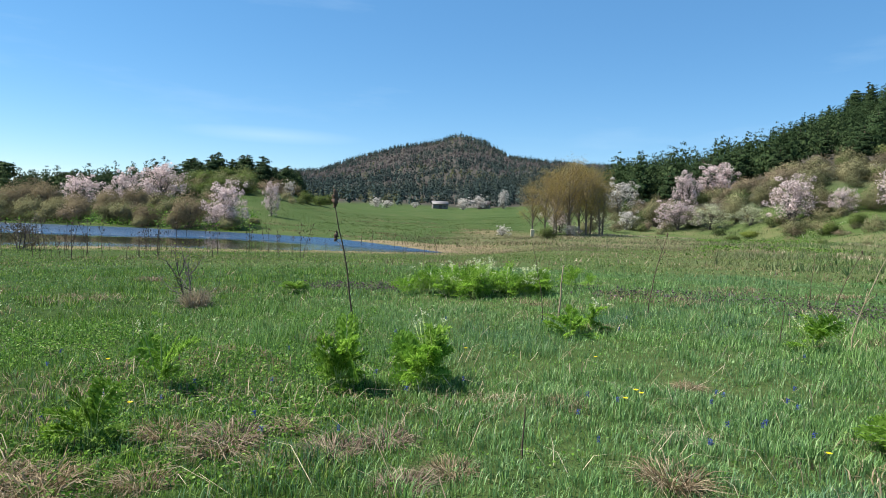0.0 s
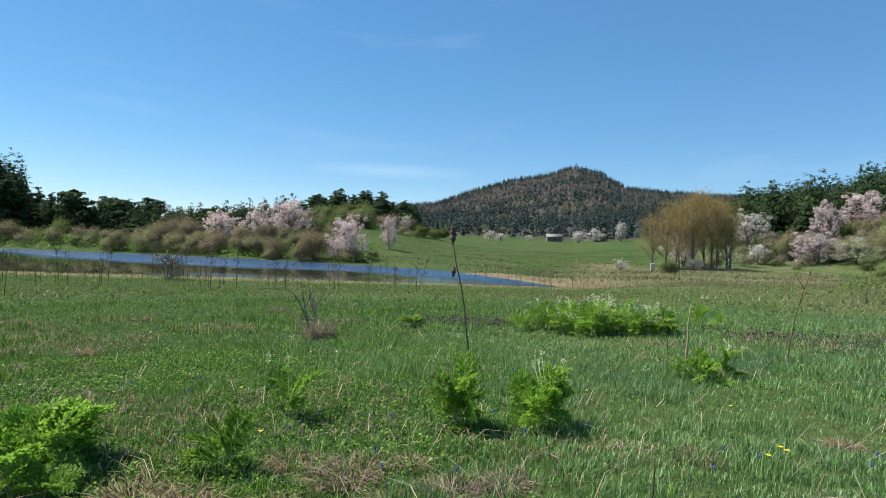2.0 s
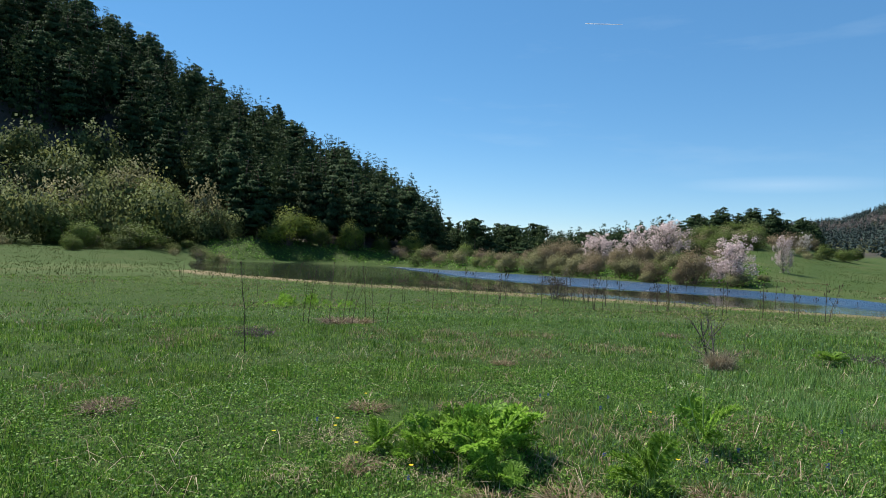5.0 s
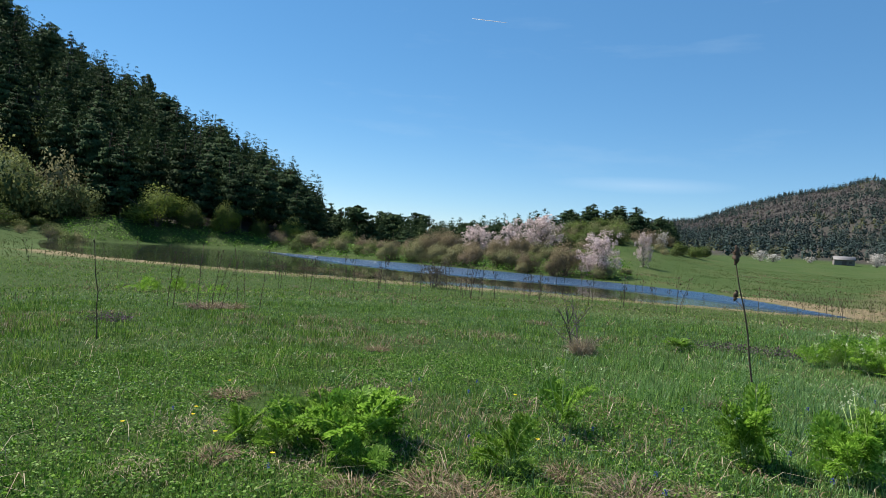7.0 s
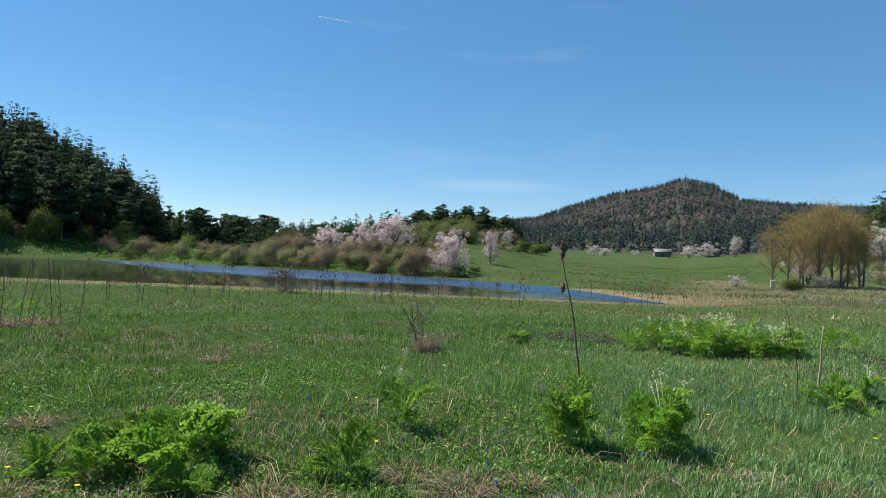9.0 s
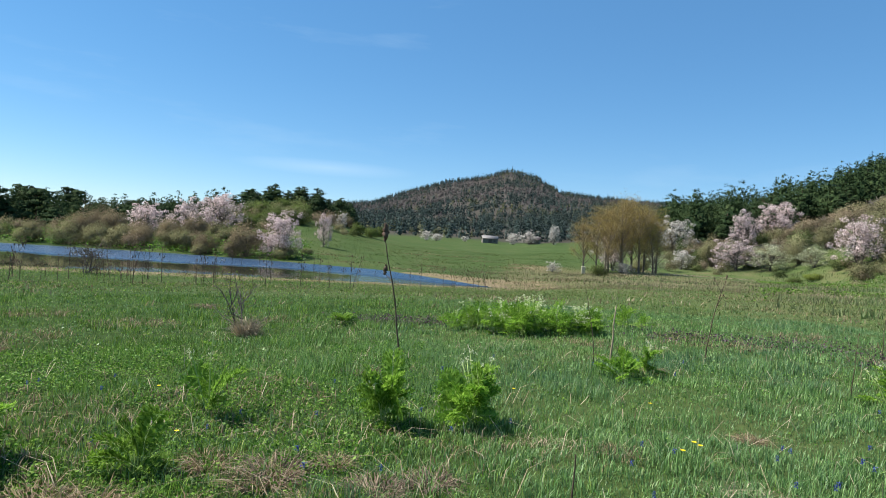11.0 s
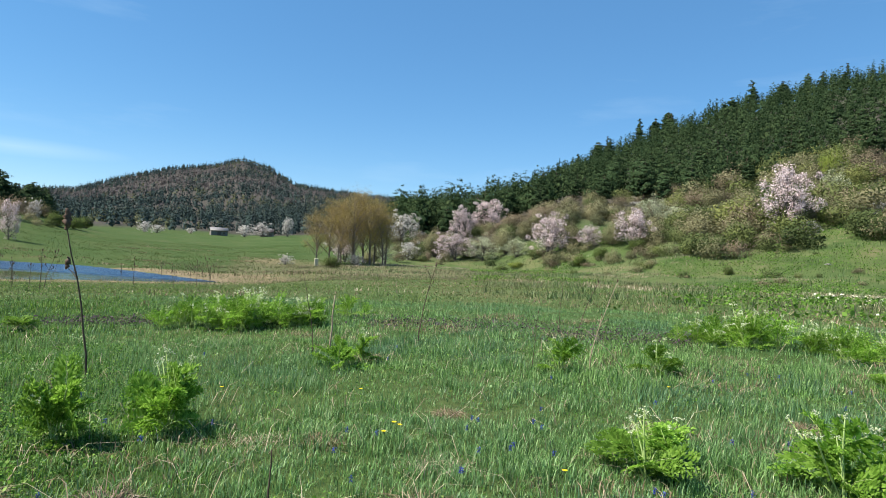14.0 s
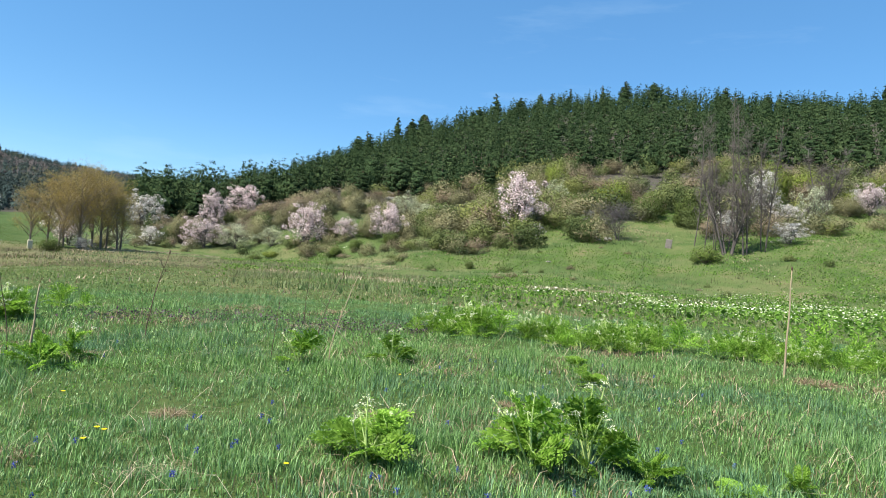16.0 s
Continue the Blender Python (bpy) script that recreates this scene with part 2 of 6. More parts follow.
M_PINEWOOD = foliage("pine_wood_needle", [(0.0, (0.022, 0.042, 0.018)), (0.5, (0.036, 0.062, 0.024)), (1.0, (0.052, 0.080, 0.032))], 0.18, 0.85, tree_tint=0.32)
# aerial haze is put into the next two colours: bluish spruce, greyed bare wood
M_HAZYSPRUCE = foliage("hazy_far_spruce", [(0.0, (0.032, 0.050, 0.048)), (0.6, (0.046, 0.068, 0.062)), (1.0, (0.064, 0.088, 0.074))], 0.05, 0.9, tree_tint=0.35)
M_HAZYBARE = foliage("hazy_far_bare_wood", [(0.0, (0.115, 0.100, 0.098)), (0.5, (0.142, 0.124, 0.116)), (1.0, (0.175, 0.155, 0.135))], 0.05, 0.95, tree_tint=0.3)
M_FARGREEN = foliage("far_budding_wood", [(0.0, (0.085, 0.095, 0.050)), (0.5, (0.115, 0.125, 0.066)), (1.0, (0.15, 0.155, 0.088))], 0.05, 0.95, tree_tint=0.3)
M_BARK = bark("grey_brown_bark", (0.05, 0.038, 0.03), (0.15, 0.12, 0.10))
M_DARKBARK = bark("dark_bark", (0.045, 0.038, 0.034), (0.13, 0.11, 0.098))
M_REED = foliage("bleached_reed", [(0.0, (0.24, 0.185, 0.125)), (0.5, (0.43, 0.345, 0.235)), (1.0, (0.60, 0.51, 0.37))], 0.2, 0.8)
M_DULL = foliage("dull_dead_stems", [(0.0, (0.10, 0.082, 0.056)), (0.5, (0.165, 0.135, 0.095)), (1.0, (0.25, 0.21, 0.15))], 0.1, 0.9)
M_PALEBARK = bark("pale_aspen_bark", (0.11, 0.085, 0.065), (0.24, 0.195, 0.15))
M_PINEBARK = bark("pine_bark", (0.06, 0.04, 0.03), (0.20, 0.13, 0.09))
M_ROCK = plain("limestone", (0.16, 0.148, 0.128), (0.32, 0.30, 0.265), 3)
M_BOARD = plain("weathered_board", (0.13, 0.11, 0.10), (0.26, 0.23, 0.20), 5)
M_ROOF = plain("pale_tin_roof", (0.13, 0.12, 0.115), (0.22, 0.205, 0.195), 4, 0.6)
M_DARKROOF = plain("dark_tile_roof", (0.08, 0.06, 0.055), (0.15, 0.11, 0.10), 4)
M_HIVE = plain("cream_painted_wood", (0.24, 0.19, 0.12), (0.33, 0.28, 0.19), 5, 0.6)
M_STONEPOST = plain("pale_stone", (0.36, 0.33, 0.22), (0.52, 0.48, 0.34), 6)

m_, nt_, b_ = material("pond_water")

b_.inputs["Roughness"].default_value = 0.03
b_.inputs["IOR"].default_value = 1.33
pos_ = world_pos(nt_)
big_ = ramp(nt_, noise_tex(nt_, 0.035, 2.0, 0.5, pos_), [(0.40, (0.0, 0.0, 0.0)), (0.58, (1, 1, 1))])
attr_ = nt_.nodes.new("ShaderNodeAttribute")
attr_.attribute_name = "ripple"
rip_ = mixed(nt_, 0.85, big_, attr_.outputs["Color"])
# base colour turns blue with the ripples, standing for the sky they reflect
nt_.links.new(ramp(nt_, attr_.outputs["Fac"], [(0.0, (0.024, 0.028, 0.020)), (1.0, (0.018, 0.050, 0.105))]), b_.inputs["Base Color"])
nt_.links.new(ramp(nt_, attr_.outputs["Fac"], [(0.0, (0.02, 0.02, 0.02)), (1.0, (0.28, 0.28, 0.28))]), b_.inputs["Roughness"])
rip_n = nt_.nodes.new("ShaderNodeTexNoise")
rip_n.inputs["Scale"].default_value, rip_n.inputs["Detail"].default_value = 3.5, 3.0
nt_.links.new(pos_, rip_n.inputs["Vector"])
bump_ = nt_.nodes.new("ShaderNodeBump")
bump_.inputs["Distance"].default_value = 0.5
nt_.links.new(rip_, bump_.inputs["Strength"])
nt_.links.new(rip_n.outputs[0], bump_.inputs["Height"])
nt_.links.new(bump_.outputs[0], b_.inputs["Normal"])
M_WATER = m_

m_, nt_, b_ = material("meadow_soil")
pos_ = world_pos(nt_)
green_ = ramp(nt_, noise_tex(nt_, 9.0, 6.0, 0.7, pos_), [(0.25, (0.016, 0.032, 0.009)), (0.5, (0.046, 0.088, 0.020)), (0.70, (0.10, 0.155, 0.042)), (0.85, (0.17, 0.155, 0.075))])
patch_ = ramp(nt_, noise_tex(nt_, 0.16, 8.0, 0.72, pos_), [(0.34, (0.042, 0.070, 0.020)), (0.47, (0.078, 0.108, 0.034)), (0.57, (0.118, 0.130, 0.052)), (0.68, (0.19, 0.15, 0.085))])
green_ = mixed(nt_, 0.65, green_, patch_)
drycol_ = ramp(nt_, noise_tex(nt_, 2.2, 5.0, 0.7, pos_), [(0.3, (0.10, 0.10, 0.045)), (0.5, (0.19, 0.15, 0.085)), (0.7, (0.30, 0.22, 0.135))])
a0_ = nt_.nodes.new("ShaderNodeAttribute")
a0_.attribute_name = "lush"
rich_ = ramp(nt_, noise_tex(nt_, 9.0, 6.0, 0.7, pos_), [(0.3, (0.014, 0.030, 0.006)), (0.55, (0.036, 0.070, 0.013)), (0.8, (0.075, 0.105, 0.03))])
green_ = mixed(nt_, a0_.outputs["Fac"], green_, rich_)
a1_ = nt_.nodes.new("ShaderNodeAttribute")
a1_.attribute_name = "dry"
drymask_ = ramp(nt_, mixed(nt_, 0.6, noise_tex(nt_, 0.35, 5.0, 0.65, pos_), a1_.outputs["Color"]), [(0.42, (0, 0, 0)), (0.66, (1, 1, 1))])
col_ = mixed(nt_, drymask_, green_, drycol_)
a2_ = nt_.nodes.new("ShaderNodeAttribute")
a2_.attribute_name = "forest"
litter_ = ramp(nt_, noise_tex(nt_, 0.6, 5.0, 0.65, pos_), [(0.3, (0.040, 0.038, 0.030)), (0.7, (0.085, 0.075, 0.062))])
col_ = mixed(nt_, a2_.outputs["Fac"], col_, litter_)
nt_.links.new(col_, b_.inputs["Base Color"])
b_.inputs["Roughness"].default_value = 0.95
b_.inputs["Specular IOR Level"].default_value = 0.1
bump_ = nt_.nodes.new("ShaderNodeBump")
bump_.inputs["Strength"].default_value, bump_.inputs["Distance"].default_value = 0.8, 0.08
nt_.links.new(noise_tex(nt_, 7.0, 6.0, 0.7, pos_), bump_.inputs["Height"])
nt_.links.new(bump_.outputs[0], b_.inputs["Normal"])
M_SOIL = m_


# ---- the lie of the land ----
# Azimuths run in degrees to the left of +y, distances from the viewpoint.
WATER = -0.75
POND = [(0.5, 42.0), (-1.0, 45.5), (-5, 53), (-11, 63), (-24, 70.5), (-38, 75), (-55, 76), (-67, 74), (-79, 74), (-90, 69), (-97, 60), (-97, 48), (-86, 39),
        (-72, 32), (-58, 26.5), (-47, 25.5), (-36, 28), (-25, 33), (-16, 36.5), (-8, 39)]


def ss(v, a, b):
    t = np.clip((v - a) / (b - a), 0, 1)
    return t * t * (3 - 2 * t)


def pond_distance(x, y):
    """Distance to the pond's edge, negative on the water."""
    d, inside = np.full(x.shape, 1e9), np.zeros(x.shape, bool)
    for (x0, y0), (x1, y1) in zip(POND, POND[1:] + POND[:1]):
        ex, ey = x1 - x0, y1 - y0
        k = np.clip(((x - x0) * ex + (y - y0) * ey) / (ex * ex + ey * ey), 0, 1)
        d = np.minimum(d, np.hypot(x - x0 - k * ex, y - y0 - k * ey))
        inside ^= ((y0 > y) != (y1 > y)) & (x < ex * (y - y0) / (ey if ey else 1e-9) + x0)
    return np.where(inside, -d, d)


def waves(x, y, f, k):
    return np.sin(x * f + 1.7 * k + 1.3 * np.sin(y * f * 0.7 + k)) * np.cos(y * f * 1.1 + 0.6 * k + 1.1 * np.sin(x * f * 0.6 + 2 * k))


def height(x, y):
    x, y = np.asarray(x, float), np.asarray(y, float)
    r, a = np.hypot(x, y), np.degrees(np.arctan2(-x, y))
    side = -a
    lean = 0.0351 * np.sin(np.radians(side)) + 0.0228 * np.cos(np.radians(side))
    z = lean * 12 * (1 - np.exp(-r / 12))
    z = z - np.interp(a, [-50, -30, -8, 0, 70, 90, 140], [0, 0.2, 0.5, 0.95, 0.95, 0.5, 0]) * ss(r, 12, 40)
    # meadow that climbs away behind the water, and the bank below the left hill
    z = z + np.interp(a, [-24, -16, -8, 0, 10, 17, 25, 40], [0, 3, 5, 6.2, 6.5, 8, 2.5, 0]) * ss(r, 50, 235)
    z = z + np.interp(a, [5, 17, 30, 45, 60, 75, 100, 140], [0, 0.6, 1.0, 2.0, 2.4, 1.6, 1.6, 0]) * ss(r, 55, 105)
    # knoll behind the far shore
    z = z + 4.5 * np.exp(-(((a - 20) / 7.5) ** 2) - ((r - 150) / 40) ** 2)
    # left hill
    z = z + np.interp(a, [36, 41, 44, 47, 50, 55, 59, 64, 69, 75, 95, 130, 165], [0, 1, 2, 8, 13.5, 21, 28, 36, 45, 55, 60, 32, 0]) * ss(r, 112, 208)
    # right hill
    crest = np.interp(side, [1, 12, 22, 27, 30, 36, 41, 46, 51, 58, 75, 100, 140, 170], [0, 4.5, 14, 24, 33.5, 45, 53, 59.5, 63, 64.5, 61.5, 51, 10, 0])
    crest = np.where(side < 0, 0, crest)
    foot = np.interp(side, [12, 24, 30, 38, 75], [98, 90, 78, 56, 48])
    u = (r - foot) / (245 - foot)
    even, steep = np.interp(u, [0, 0.05, 0.12, 0.22, 0.5, 1], [0, 0.014, 0.065, 0.155, 0.41, 1]), np.interp(u, [0, 0.05, 0.18, 0.5, 1], [0, 0.07, 0.36, 0.60, 1])
    z = z + crest * (steep + (even - steep) * ss(side, 25, 38))
    z = z + ss(side, 18, 34) * (1 - ss(side, 100, 120)) * ss(r, 40, 72) * (0.45 * waves(x, y, 0.13, 6) + 0.22 * waves(x, y, 0.37, 8))
    # wooded ridge and the mountain behind it
    z = z + np.interp(side, [-2, 4, 7, 10, 16, 22, 30, 60], [0, 2, 9, 14, 13, 12, 6, 0]) * ss(r, 200, 450)
    peak = np.interp(side, [-60, -40, -30, -20, -13.9, -11.6, -8.7, -4.7, -1.2, 1.1, 3.4, 5.7, 9, 14, 20, 40, 80], [5, 18, 30, 53, 65, 70, 90, 117, 128, 141, 130, 98, 84, 76, 60, 22, 0])
    z = z + peak * np.interp(r, [235, 450, 760, 1100, 2200, 4600], [0, 0.13, 0.52, 1, 0.55, 0.3])
    # roughness that grows with distance
    z = z + 0.022 * waves(x, y, 1.3, 1) + 0.015 * waves(x, y, 3.1, 2) + ss(r, 12, 60) * 0.10 * waves(x, y, 0.25, 3) + ss(r, 110, 300) * 1.6 * waves(x, y, 0.045, 4)
    # the pond's bed and shores
    d = pond_distance(x, y)
    z = np.where(d < 0, WATER - 0.7 * ss(-d, 0, 6), np.maximum(WATER + 0.05, (WATER + 0.04 + 0.03 * d) * (1 - ss(d, 0, 8)) + z * ss(d, 0, 8)))
    # grassy berm round the pond's left end
    z = z + 1.1 * ss(a, 46, 56) * (1 - ss(a, 59, 66)) * np.exp(-((d - 8) / 4.5) ** 2) * (d > 0) * (r > 80)
    return z


def gz(x, y):
    return float(height(np.array([x]), np.array([y]))[0])


def spot(az, r):
    """x, y at an azimuth and a distance."""
    return -r * math.sin(radians(az)), r * math.cos(radians(az))
# ---- end of the lie of the land ----


# ---- mesh helpers ----
def np_mesh(name, V, F, mats, slots=None, smooth=False, tree=None, normals=None):
    """A mesh from arrays: corners (n, 3) and faces (m, 3) or (m, 4)."""
    me = bpy.data.meshes.new(name)
    V, F = np.asarray(V, np.float32), np.asarray(F, np.int32)
    k = F.shape[1]
    me.vertices.add(len(V))
    me.vertices.foreach_set("co", V.ravel())
    me.loops.add(F.size)
    me.loops.foreach_set("vertex_index", F.ravel())
    me.polygons.add(len(F))
    me.polygons.foreach_set("loop_start", np.arange(0, F.size, k, dtype=np.int32))
    for m in mats if isinstance(mats, (list, tuple)) else [mats]:
        me.materials.append(m)
    if slots is not None:
        me.polygons.foreach_set("material_index", np.asarray(slots, np.int32))
    if smooth:
        me.polygons.foreach_set("use_smooth", np.ones(len(F), bool))
    me.update(calc_edges=True)
    if normals is not None:
        # a crown is shaded as a mass: each leaf takes the way its tuft faces
        N = np.repeat(normals / (np.linalg.norm(normals, axis=1)[:, None] + 1e-9), 4, 0)
        me.polygons.foreach_set("use_smooth", np.ones(len(F), bool))
        me.normals_split_custom_set_from_vertices(N.astype(np.float32))
    if tree is not None:
        me.attributes.new("tree", "FLOAT", "POINT").data.foreach_set("value", np.asarray(tree, np.float32))
    return me


def joined(pieces):
    V, F, n = [], [], 0
    for v, f in pieces:
        V.append(v)
        F.append(f + n)
        n += len(v)
    return np.concatenate(V), np.concatenate(F)


def tube(points, radii, sides=5):
    """A tapered limb along points, closed at its tip."""
    P = np.asarray(points, float)
    T = np.gradient(P, axis=0)
    T /= np.linalg.norm(T, axis=1)[:, None] + 1e-9
    ref = np.array([1.0, 0, 0]) if abs(T[0, 0]) < 0.8 else np.array([0, 1.0, 0])
    U = np.cross(T, ref)
    U /= np.linalg.norm(U, axis=1)[:, None] + 1e-9
    W = np.cross(T, U)
    ang = np.arange(sides) * 2 * np.pi / sides
    ring = np.cos(ang)[None, :, None] * U[:, None] + np.sin(ang)[None, :, None] * W[:, None]
    V = (P[:, None] + ring * np.asarray(radii)[:, None, None]).reshape(-1, 3)
    F = []
    for i in range(len(P) - 1):
        for j in range(sides):
            a, b = i * sides + j, i * sides + (j + 1) % sides
            F.append((a, b, b + sides, a + sides))
    F.append(tuple(((len(P) - 1) * sides + j) for j in (0, 1, 2, sides - 1)))
    return V, np.array(F)


def leaves(rng, P, size, flat=0.0, slim=1.0, facing=None, loose=0.5):
    """A small leaf-shaped quad at each point, turned at random (flat: how level), or facing along given normals."""
    n = len(P)
    if facing is not None:
        N = facing / (np.linalg.norm(facing, axis=1)[:, None] + 1e-9) + rng.normal(size=(n, 3)) * loose
        A = np.cross(N, rng.normal(size=(n, 3)))
        A /= np.linalg.norm(A, axis=1)[:, None] + 1e-9
        B = np.cross(N, A)
    else:
        A = rng.normal(size=(n, 3))
        A[:, 2] *= 1 - flat
        A /= np.linalg.norm(A, axis=1)[:, None] + 1e-9
        B = np.cross(A, rng.normal(size=(n, 3)) * (1 - flat) + np.array([0, 0, flat * 2]))
    B /= np.linalg.norm(B, axis=1)[:, None] + 1e-9
    s = (size * rng.uniform(0.6, 1.3, n))[:, None]
    V = np.stack([P - A * s * 0.5, P - B * s * 0.32 * slim, P + A * s * 0.5, P + B * s * 0.32 * slim], 1).reshape(-1, 3)
    return V, np.arange(4 * n).reshape(-1, 4)


def limb(rng, p, d, length, r0, r1, n=5, bend=0.18, lift=0.0):
    pts, d = [np.array(p, float)], np.array(d, float)
    for _ in range(n - 1):
        d = d + rng.normal(size=3) * bend + np.array([0, 0, lift])
        d /= np.linalg.norm(d)
        pts.append(pts[-1] + d * length / (n - 1))
    return np.array(pts), np.linspace(r0, r1, n)


def part(name, me, parent, label="", m=None):
    ob = new(name, me)
    ob.parent = parent
    if m is not None:
        ob.matrix_basis = m
    if label:
        tagged(ob, label)
    return ob


def thing(name, label, category, m=None, group="", kind=""):
    ob = new(name)
    ob.empty_display_size = 0.2
    if m is not None:
        ob.matrix_basis = m
    return tagged(ob, label, category, group, kind)


def box(bm, x0, y0, z0, x1, y1, z1):
    m = Matrix.Translation(((x0 + x1) / 2, (y0 + y1) / 2, (z0 + z1) / 2)) @ Matrix.Diagonal((x1 - x0, y1 - y0, z1 - z0, 1))
    return bmesh.ops.create_cube(bm, size=1, matrix=m)["verts"]


def box_mesh(name, mat, *boxes, bevel=0.0):
    bm = bmesh.new()
    for b in boxes:
        box(bm, *b)
    if bevel:
        bmesh.ops.bevel(bm, geom=bm.edges[:], offset=bevel, segments=1, affect="EDGES")
    me = bpy.data.meshes.new(name)
    bm.to_mesh(me)
    bm.free()
    me.materials.append(mat)
    return me


# ---- ground, water, sky ----
az_steps = np.radians(np.concatenate([np.arange(-180, -84, 4.0), np.arange(-84, 84, 0.5), np.arange(84, 180, 4.0)]))
r_steps = np.concatenate([np.linspace(0.4, 14, 90), np.geomspace(14.2, 4600, 175)])
ra, rr = np.meshgrid(az_steps, r_steps)
gx, gy = -rr * np.sin(ra), rr * np.cos(ra)
gzz = height(gx.ravel(), gy.ravel())
NA, NR = len(az_steps), len(r_steps)
gv = np.column_stack([gx.ravel(), gy.ravel(), gzz])
gi, gj = np.meshgrid(np.arange(NR - 1), np.arange(NA), indexing="ij")
a0, a1 = gi * NA + gj, gi * NA + (gj + 1) % NA
gf = np.stack([a0, a1, a1 + NA, a0 + NA], -1).reshape(-1, 4)[:, ::-1]
gv = np.vstack([gv, [(0, 0, gz(0, 0))] * 1])
two = np.arange(0, NA, 2)
hub = np.stack([two, (two + 1) % NA, (two + 2) % NA, np.full(len(two), len(gv) - 1)], 1)
ground_me = np_mesh("ground", gv, np.vstack([gf, hub]), M_SOIL, smooth=True)
gr, ga = np.hypot(gv[:, 0], gv[:, 1]), np.degrees(np.arctan2(-gv[:, 0], gv[:, 1]))
gd = pond_distance(gv[:, 0], gv[:, 1])
dry = 0.75 * np.exp(-((gd - 1.5) / 2.5) ** 2) * (gr < 60) + 0.42 * ss(gr, 32, 45) * (1 - ss(gr, 72, 95)) * ss(-ga, -6, 4) * (1 - ss(-ga, 28, 44))
dry = dry + 0.45 * np.exp(-(((ga + 4) / 3) ** 2) - ((gr - 88) / 9) ** 2) + 0.24 * ss(-ga, 30, 45) * ss(gr, 28, 42) * (1 - ss(gr, 120, 160)) + 0.12
forest = np.maximum(ss(gr, 92, 122) * ss(-ga, 13, 19), ss(gr, 118, 132) * ss(ga, 42, 47))
forest = np.maximum(forest, ss(gr, 228, 250))
gside = np.degrees(np.arctan2(-gv[:, 0], np.abs(gv[:, 1])))
gmix = ss(gside + 14 * waves(gv[:, 0], gv[:, 1], 0.35, 2), -12, 36)
lush = (0.9 * gmix + 0.35 * (1 - gmix) * (1 - ss(gr, 14, 22))) * (1 - ss(gr, 30, 70)) + 0.5 * ss(ga, -12, -6) * (1 - ss(ga, 40, 50)) * ss(gr, 46, 62) + 0.7 * ss(ga, 40, 50) * ss(gr, 60, 80) * (1 - ss(gr, 118, 130))
for nm, val in (("dry", dry * (1 - 0.8 * ss(gside, 10, 30) * (gr < 30))), ("forest", forest), ("lush", lush)):
    at_ = ground_me.attributes.new(nm, "FLOAT", "POINT")
    at_.data.foreach_set("value", np.clip(val, 0, 1).astype(np.float32))
tagged(new("ground", ground_me), "rolling green spring meadow with dry brown patches", "meadow", kind="structure")

wx, wy = np.meshgrid(np.linspace(-92, 4, 60), np.linspace(22, 80, 50))
wv = np.column_stack([wx.ravel(), wy.ravel(), np.full(wx.size, WATER)])
wi, wj = np.meshgrid(np.arange(49), np.arange(59), indexing="ij")
w0 = (wi * 60 + wj).ravel()
wf = np.stack([w0, w0 + 1, w0 + 61, w0 + 60], -1)
keep = pond_distance(wv[:, 0], wv[:, 1])[wf].min(1) < 1.5
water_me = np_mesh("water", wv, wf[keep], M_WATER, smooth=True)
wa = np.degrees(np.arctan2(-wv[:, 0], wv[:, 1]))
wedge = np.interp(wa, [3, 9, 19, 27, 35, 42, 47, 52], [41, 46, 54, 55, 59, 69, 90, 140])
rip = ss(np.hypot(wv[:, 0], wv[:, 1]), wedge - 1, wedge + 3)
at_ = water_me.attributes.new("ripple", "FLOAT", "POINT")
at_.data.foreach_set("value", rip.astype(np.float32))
tagged(new("water", water_me), "still brown pond, rippled middle coloured blue as reflected sky", "pond", kind="structure")


